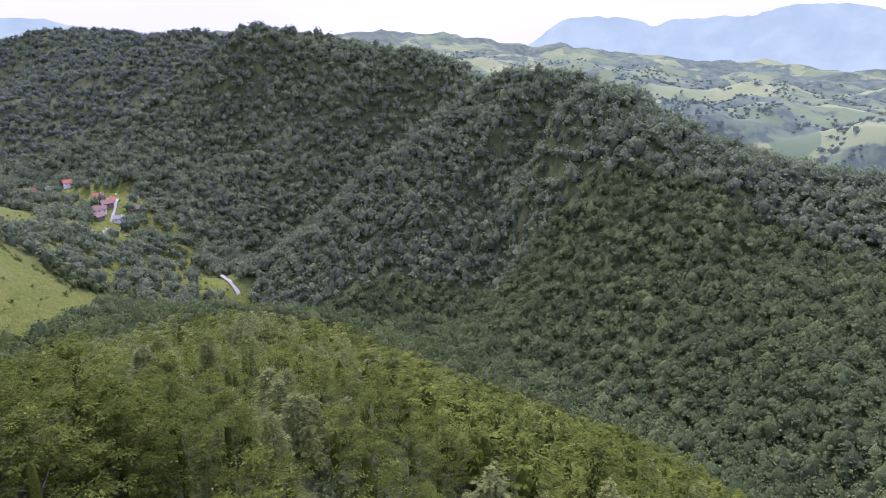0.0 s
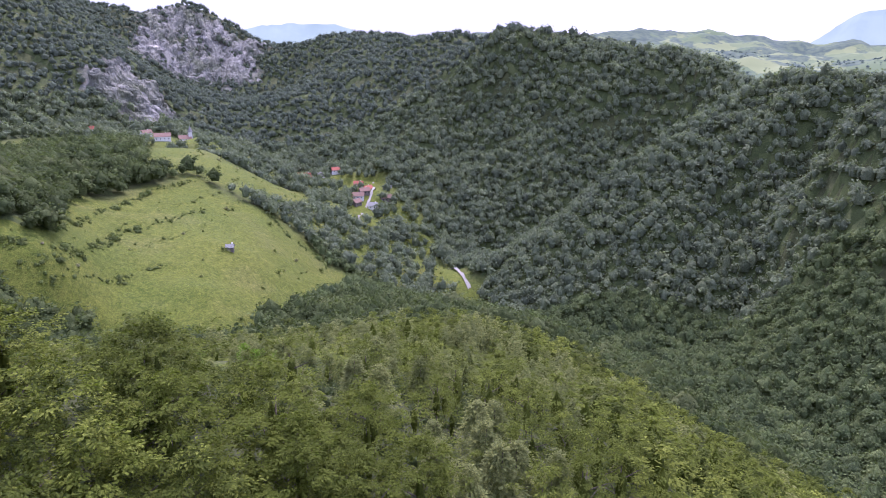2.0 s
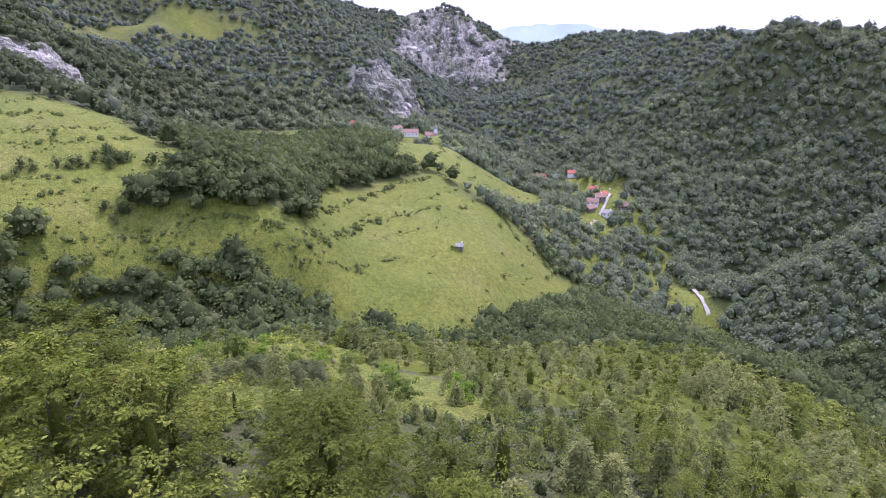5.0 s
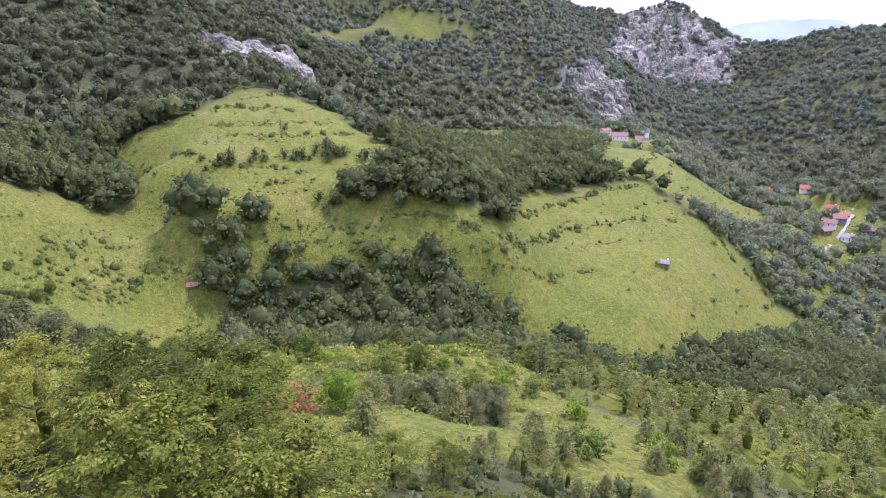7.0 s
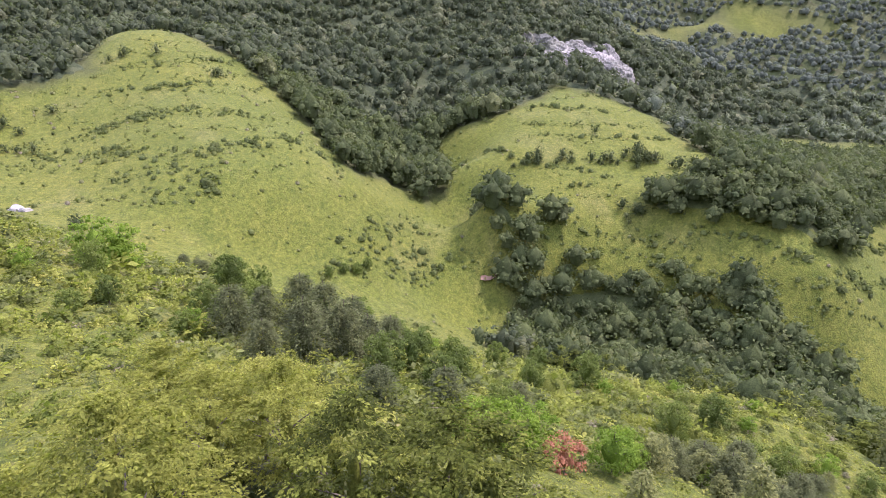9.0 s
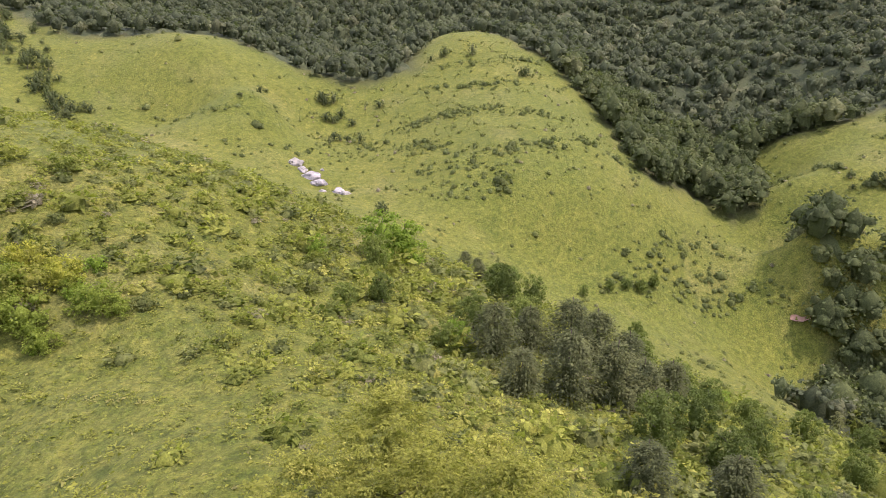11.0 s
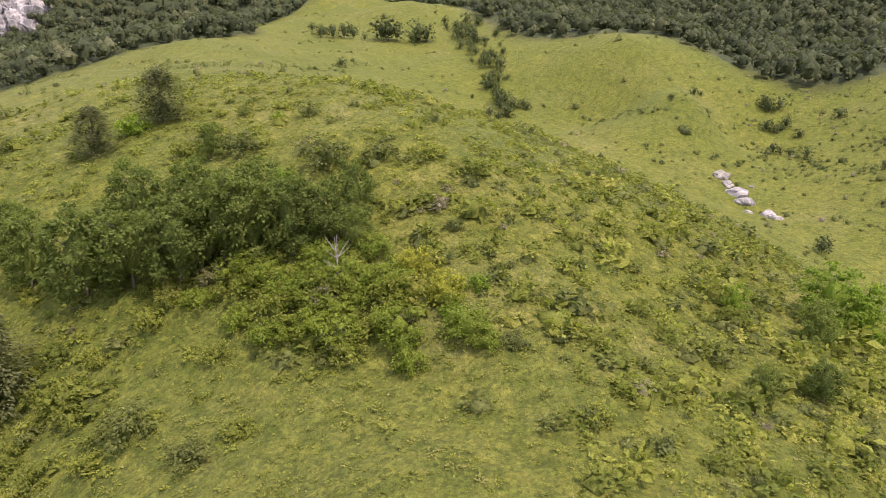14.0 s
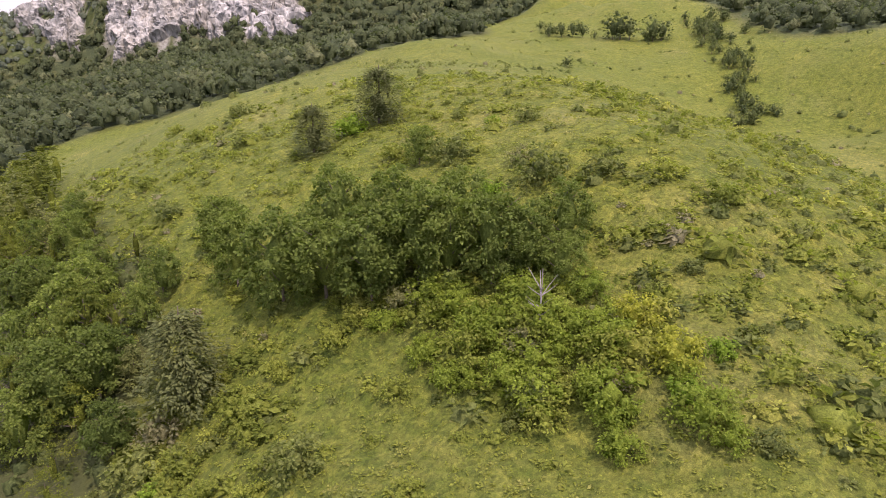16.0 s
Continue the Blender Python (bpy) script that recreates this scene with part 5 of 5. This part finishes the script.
def low_growth():
    r = np.random.RandomState(8)
    small = [twiggy(1.0, 1.0, 22, 0.46, 500 + s) for s in range(6)]
    large = [twiggy(1.0, 1.15, 58, 0.34, 506 + s) for s in range(6)]
    kinds = small + large
    for nm, mat, lab, part_of in (("meadow_shrubs", SHRUB, "scattered yellow-green shrubs over the home meadow", 0.72), ("meadow_scrub", SCRUB, "scattered dull green thorn scrub over the home meadow", 0.30)):
        x, y = scatter(-270, -5, -150, 125, 1.95, r)
        ok = is_open(x, y) & (from_home(x, y) < 150)
        x, y = x[ok], y[ok]
        lane = ripple(x, y, 26, 3, 4) + 0.6 * ripple(x, y, 70, 2, 17)
        bald = np.exp(-(((x + 72) / 22) ** 2 + ((y + 12) / 17) ** 2)) * 1.0
        side = smooth(-84, -108, x) * smooth(-70, -30, y)
        flank = 0.8 * side + 0.5 * smooth(-76, -92, x) * smooth(-6, 10, y) + 0.30 * smooth(-75, -45, x)
        want = np.clip(0.56 + 0.9 * lane + flank - 1.2 * bald, 0.04, 0.95) * np.where(inside(x, y, OPEN["clearing"]), 0.15, 1.0)
        ok = r.rand(len(x)) < want * part_of
        x, y, side = x[ok], y[ok], side[ok]
        n = len(x)
        size = (r.gamma(2.2, 0.34, n) + 0.2) * (1 + 0.5 * side)
        pick_ = r.randint(0, 6, n) + np.where(size > 0.8, 6, 0)
        q, tn = joined(kinds, x, y, quick_z(x, y) - 0.15, r.uniform(0, 6.28, n), size, pick_, r.rand(n), r.uniform(0.5, 0.9, n))
        tagged(new(nm, quad_mesh(nm, q, mat, tn)), lab, "shrubs", kind="stuff")
    # shrubs along the old terraces of the farther meadows
    kinds = [twiggy(1.6, 2.1, 34, 0.40, 520 + s) for s in range(5)]
    x, y = scatter(-520, 0, -600, 600, 2.9, r)
    ok = is_open(x, y) & (from_home(x, y) > 90)
    x, y = x[ok], y[ok]
    z = quick_z(x, y)
    step = np.abs(((z + 2.0 * ripple(x, y, 80, 2, 6)) / 7.0) % 1 - 0.5) < 0.10
    nose = inside(x, y, OPEN["basin"]) & (y > 190)
    patchy = ripple(x, y, 55, 3, 10) + 0.35 * ripple(x, y, 160, 2, 13)
    want = np.where(step, 0.8 + 1.0 * patchy, 0.014 + 0.10 * np.maximum(patchy - 0.12, 0))
    hill = inside(x, y, [(-470, -125), (-375, -190), (-270, -120), (-280, -30), (-360, 0), (-440, -60)])
    want = want + np.where(hill, 0.10 + 1.1 * np.maximum(patchy, 0), 0)
    south_part = (y < -150) & (x > -330)
    want = np.where(south_part, want * 0.45, want)
    want = np.where(nose & (z < 101), want * 0.10, want)
    ok = r.rand(len(x)) < want
    x, y = x[ok], y[ok]
    n = len(x)
    q, tn = joined(kinds, x, y, quick_z(x, y) - 0.2, r.uniform(0, 6.28, n), r.gamma(3, 0.2, n) + 0.15, r.randint(0, 5, n), r.rand(n), r.uniform(0.6, 1.0, n))
    tagged(new("terrace_shrubs", quad_mesh("terrace_shrubs", q, SCRUB, tn)), "rows of dark shrubs along old meadow terraces", "shrubs", kind="stuff")
    # shrubs that follow the old field banks
    hx, hy, hs = [], [], []
    for banks, wide, each in ((BASIN_BANKS, 3.0, 1.1), (WEST_BANKS, 6.0, 0.75), (SOUTH_BANKS, 6.0, 3.0)):
        for line in banks:
            for (ax, ay), (bx, by) in zip(line, line[1:]):
                k = int(math.dist((ax, ay), (bx, by)) / each)
                f = r.rand(k)
                hx.append(ax + (bx - ax) * f + r.normal(size=k) * wide * 0.5)
                hy.append(ay + (by - ay) * f + r.normal(size=k) * wide * 0.5)
                hs.append(r.gamma(4, 0.24, k) * np.clip(0.8 + 0.9 * ripple(hx[-1], hy[-1], 30, 2, 23), 0.15, 1.5) + 0.2)
    x, y, size = np.concatenate(hx), np.concatenate(hy), np.concatenate(hs)
    n = len(x)
    q, tn = joined(kinds, x, y, quick_z(x, y) - 0.2, r.uniform(0, 6.28, n), size, r.randint(0, 5, n), r.rand(n), r.uniform(0.6, 1.0, n))
    tagged(new("bank_shrubs", quad_mesh("bank_shrubs", q, BANK_LEAF, tn)), "dark green shrubs along the old field banks", "shrubs", kind="stuff")
    # low herbs between the shrubs
    kinds = []
    for _ in range(6):
        a, f = r.uniform(0, 6.28, 15), r.uniform(0.0, 0.7, 15)
        at = np.stack([f * np.cos(a), f * np.sin(a), 0.05 + 0.3 * r.rand(15)], 1)
        kinds.append(sprays(at, np.stack([np.cos(a), np.sin(a), r.uniform(0.1, 1.1, 15)], 1), np.array([0, 0, 1.0]) + 0.5 * r.normal(size=(15, 3)), r.uniform(0.3, 0.7, 15), r.uniform(0.16, 0.36, 15), 0.25))
    x, y = scatter(-190, -12, -130, 75, 1.35, r, 0.5)
    ok = is_open(x, y) & (r.rand(len(x)) < np.clip(0.62 + 0.9 * ripple(x, y, 15, 3, 31), 0.12, 1))
    x, y = x[ok], y[ok]
    n = len(x)
    q, tn = joined(kinds, x, y, quick_z(x, y) - 0.05, r.uniform(0, 6.28, n), r.gamma(4, 0.10, n) + 0.15, r.randint(0, 6, n), r.rand(n), r.uniform(0.35, 0.9, n))
    tagged(new("meadow_herbs", quad_mesh("meadow_herbs", q, HERB, tn)), "low leafy herbs all over the home meadow", "herbs", kind="stuff")
    # grass and herbs of the home meadow
    x, y = scatter(-165, -12, -130, 60, 0.62, r)
    thick = ripple(x, y, 9, 3, 11) + 0.5 * ripple(x, y, 30, 2, 19)
    ok = is_open(x, y) & (r.rand(len(x)) < 0.55 + 0.5 * thick)
    x, y, thick = x[ok], y[ok], thick[ok]
    n = len(x)
    at = np.repeat(np.stack([x, y, quick_z(x, y) - 0.03], 1), 2, 0)
    m = 2 * n
    way = np.stack([r.normal(size=m), r.normal(size=m), np.abs(r.normal(size=m)) * 0.5 + 0.35], 1)
    ln = r.gamma(4, 0.055, m) + 0.08
    q = sprays(at, way, np.stack([0.6 * r.normal(size=m), 0.6 * r.normal(size=m), np.ones(m)], 1), ln, ln * 0.5, 0.35)
    tn = np.clip(0.45 + 0.4 * np.repeat(thick, 2) + r.normal(size=m) * 0.2, 0, 0.99)
    tagged(new("grass_tufts", quad_mesh("grass_tufts", q, GRASS, tn)), "rough tufts of meadow grass and herbs", "grass", kind="stuff")


low_growth()

# ---- lone bushes and clumps of the farther meadows ----
NOSE_BUSHES = [(-252.5, 303, 2.6), (-232, 326, 2.6), (-224, 299, 1.6), (-280, 385, 2.4), (-244, 362, 1.6), (-208, 277, 1.4), (-207, 258, 1.8), (-236, 380, 2.4), (-301, 314, 2.2), (-302, 367, 2.0), (-240, 269, 1.2), (-208, 288, 1.4), (-228, 340, 1.2), (-232, 350, 1.3), (-222, 352, 1.4), (-240, 392, 1.6)]
far_bush = [tagged(new("shrub", quad_mesh("shrub", broadleaf(50, 1.0, 0, 1.5, 0.35, 6, 440 + s, (5, 2)), SCRUB)), "dark round shrub alone on the far meadow", "shrub", "shrubs on the far meadow") for s in range(3)]
crowd(far_bush, [(x, y, turn(), s, 1.0) for x, y, s in NOSE_BUSHES])
far_tree = [tree("broadleaf_tree", quad_mesh("crown", broadleaf(170, 4.2, 0.0, 9.5, 0.75, 12, 450 + s, (5, 2)), GULLY_AND_SHADE_LEAF), trunk_mesh(6, 0.2, 90 + s), "dark green tree of a clump on the far meadow", "tree", "clumps on the far meadow") for s in range(4)]
CLUMPS = [(-235, -417, 3, 9), (-281, -423, 2, 8), (-277, -362, 2, 6), (-257, -242, 5, 6), (-272, -245, 4, 5), (-270, -266, 5, 8), (-283, -281, 6, 8), (-294, -308, 7, 12), (-306, -339, 7, 14), (-325, -370, 8, 16), (-201, 249, 1, 2), (-192, 285, 5, 12), (-184, 296, 4, 10), (-240, -66, 2, 5), (-349, -155, 4, 7)] + [(-360, -162, 4, 7), (-328, -133, 4, 8), (-365, -133, 2, 8), (-325, -183, 1, 2), (-330, -181, 1, 2), (-228, -406, 3, 7), (-255, -412, 2, 5), (-278, -365, 3, 5), (-269, -395, 4, 6), (-194, -297, 1, 2), (-432, -120, 3, 9), (-378, 100, 4, 5)] + [(-378, 112, 4, 6), (-377, 126, 5, 6), (-376, 142, 5, 6), (-374, 158, 6, 6), (-370, 170, 6, 7), (-358, 184, 5, 7), (-330, 150, 4, 6), (-335, 140, 2, 5), (-408, 66, 3, 6), (-402, 150, 1, 2), (-420, -70, 3, 8)]
spots = [(x + rng.normal() * w * 0.6, y + rng.normal() * w * 0.6, turn(), rng.uniform(0.3, 0.95), rng.uniform(0.75, 1.1)) for x, y, k, w in CLUMPS for _ in range(k + k // 3)]
HEDGE = [(-320, -390), (-312, -363), (-298, -322), (-277, -279), (-259, -242)]
for (ax, ay), (bx, by) in zip(HEDGE, HEDGE[1:]):
    for k in range(6):
        f = (k + rng.rand()) / 6
        spots.append((ax + (bx - ax) * f + rng.normal() * 5, ay + (by - ay) * f + rng.normal() * 4, turn(), rng.uniform(0.6, 1.25), rng.uniform(0.9, 1.2)))
spots += [(x, y, turn(), s, 1.0) for x, y, s in [(-222, -394, 1.0), (-229, -390, 1.1), (-236, -388, 1.2), (-242, -386, 1.0), (-249, -384, 0.7), (-259, -379, 1.7), (-263, -377, 2.0), (-268, -374, 1.6), (-277, -362, 1.8), (-282, -360, 1.5)]]
crowd(far_tree, spots)


# ---- tracks and bare soil ----
def strip(name, line, width, mat, label, lift=0.5):
    pts = [Vector((x, y, 0)) for x, y in line]
    fine = []
    for a, b in zip(pts, pts[1:]):
        k = max(2, int((b - a).length / 4))
        fine += [a.lerp(b, i / k) for i in range(k)]
    fine.append(pts[-1])
    rows = []
    for i, p in enumerate(fine):
        d = (fine[min(i + 1, len(fine) - 1)] - fine[max(i - 1, 0)]).normalized()
        s = Vector((-d.y, d.x, 0))
        w = width * (0.9 + 0.25 * math.sin(i * 1.7))
        rows.append([[*(p + s * w * k)[:2]] for k in (-0.5, -0.25, 0, 0.25, 0.5)])
    xy = np.array(rows)
    z = quick_z(xy[..., 0], xy[..., 1])
    z = np.maximum(z, z[:, 2:3]) + lift
    return tagged(new(name, grid_mesh(name, np.concatenate([xy, z[..., None]], -1), mat)), label, "road", kind="structure")


strip("road", [(-205, 545), (-190, 530), (-178, 514), (-168, 503), (-158, 492), (-148, 476), (-138, 462)], 3.2, ROAD, "pale gravel road along the valley floor", 0.8)
strip("road", [(-298, 550), (-308, 566), (-316, 590), (-320, 610), (-328, 635), (-336, 660), (-350, 680)], 2.8, ROAD, "pale village street between the houses", 0.8)
strip("ground_soil", [(-309, 72), (-308.5, 76), (-310, 80)], 2.4, SOIL, "patch of bare red soil in the gully", 0.12)


# ---- houses ----
def box(bm, x0, x1, y0, y1, z0, z1):
    v = [bm.verts.new(p) for p in ((x0, y0, z0), (x1, y0, z0), (x1, y1, z0), (x0, y1, z0), (x0, y0, z1), (x1, y0, z1), (x1, y1, z1), (x0, y1, z1))]
    for f in ((3, 2, 1, 0), (4, 5, 6, 7), (0, 1, 5, 4), (1, 2, 6, 5), (2, 3, 7, 6), (3, 0, 4, 7)):
        bm.faces.new([v[i] for i in f])


def house(x, y, yaw, w, d, h, roof_mat, wall_mat, label, name="house", tower=False):
    ob = tagged(new(name), label, "house")
    bm = bmesh.new()
    box(bm, -w / 2, w / 2, -d / 2, d / 2, -3, h)
    g = [bm.verts.new(p) for p in ((-w / 2, -d / 2, h), (-w / 2, d / 2, h), (-w / 2, 0, h + d * 0.42), (w / 2, -d / 2, h), (w / 2, d / 2, h), (w / 2, 0, h + d * 0.42))]
    bm.faces.new((g[0], g[2], g[1]))
    bm.faces.new((g[3], g[4], g[5]))
    part("wall", bm, wall_mat, ob)
    bm = bmesh.new()
    o, t = 0.6, 0.22
    for s in (-1, 1):
        top, eave = h + d * 0.42 + 0.15, h - o * 0.84 + 0.15
        pr = [(-w / 2 - o, 0, top), (w / 2 + o, 0, top), (w / 2 + o, s * (d / 2 + o), eave), (-w / 2 - o, s * (d / 2 + o), eave)]
        lo = [bm.verts.new(p) for p in pr]
        hi = [bm.verts.new((a, b, c + t)) for a, b, c in pr]
        bm.faces.new(hi)
        bm.faces.new(lo[::-1])
        for k in range(4):
            bm.faces.new((lo[k], lo[(k + 1) % 4], hi[(k + 1) % 4], hi[k]))
    roof = part("roof", bm, roof_mat, ob)
    bm = bmesh.new()
    box(bm, w * 0.2, w * 0.2 + 0.7, 0.4, 1.1, h, h + d * 0.42 + 0.9)
    part("chimney", bm, WALL_WHITE, roof)
    for s in (-1, 1):
        for k in range(max(2, int(w // 3.5))):
            bm = bmesh.new()
            cx = -w / 2 + (k + 0.5) * w / max(2, int(w // 3.5))
            box(bm, cx - 0.5, cx + 0.5, s * d / 2 - 0.05, s * d / 2 + 0.06, 1.0, 2.3)
            part("window", bm, GLASS, ob)
    bm = bmesh.new()
    box(bm, w / 2 - 0.05, w / 2 + 0.06, -0.5, 0.5, 0, 2.0)
    part("door", bm, WALL_DARK, ob)
    if tower:
        bm = bmesh.new()
        box(bm, w * 0.28, w * 0.28 + 4, -2, 2, 0, h + 7)
        tw = part("tower", bm, WALL_WHITE, ob)
        bm = bmesh.new()
        bmesh.ops.create_cone(bm, cap_ends=True, segments=8, radius1=2.9, radius2=0.1, depth=6, matrix=Matrix.Translation((w * 0.28 + 2, 0, h + 10)))
        part("spire", bm, ROOF_GREY, tw)
    ob.matrix_basis = stand(x, y, yaw, 1.0, sink=0.0)
    return ob


PURPLE = plain_material("weathered_red_roof", (0.17, 0.10, 0.075), (0.25, 0.16, 0.12))
house(-551, 569, 0.75, 17, 8, 4.2, PURPLE, WALL_WHITE, "long white monastery wing with a dull red roof")
house(-535, 586, 0.75, 13, 8, 5.0, PURPLE, WALL_WHITE, "white monastery church with a small spire", "church", True)
house(-574, 566, 0.3, 9, 7, 3.5, ROOF_GREY, WALL_WHITE, "small white house beside the monastery")
house(-580, 575, 1.2, 11, 7, 3.5, PURPLE, WALL_WHITE, "low white house beside the monastery")
house(-612, 536, 0.5, 10, 7, 3.5, ROOF_RED, WALL_WHITE, "red-roofed house at the wood's edge")
for i, (hx, hy, ha, hw, rm, wm) in enumerate([(-345, 655, 1.2, 12, ROOF_RED, WALL_DARK), (-352, 648, 0.3, 10, ROOF_RED, WALL_WHITE), (-332, 624, 0.9, 11, PURPLE, WALL_DARK), (-333, 612, 0.4, 12, PURPLE, WALL_WHITE), (-328, 598, 1.4, 10, PURPLE, WALL_DARK), (-308, 628, 0.7, 11, PURPLE, WALL_DARK), (-312, 606, 0.2, 9, ROOF_GREY, WALL_WHITE), (-326, 668, 0.5, 9, ROOF_GREY, WALL_WHITE)]):
    house(hx, hy, ha, hw, 7, 3.4, rm, wm, "village house with a %s roof by the street" % ("bright red" if rm is ROOF_RED else "dull red" if rm is PURPLE else "grey"))
house(-440, 672, 0.35, 30, 9, 3.4, ROOF_RED, WALL_WHITE, "long red-roofed farm building in the valley")
house(-420, 690, 0.35, 18, 7, 3.0, ROOF_GREY, WALL_WHITE, "low grey-roofed shed in the valley")
house(-405, 690, 0.6, 10, 7, 3.0, ROOF_RED, WALL_WHITE, "small red-roofed house in the valley")
house(-486, 697, 0.4, 12, 7, 3.4, ROOF_GREY, WALL_WHITE, "white house with a grey roof among trees")
house(-252, 308, 0.5, 4.0, 3.2, 1.9, ROOF_GREY, WALL_DARK, "small weathered hut with a grey roof on the meadow", "hut")
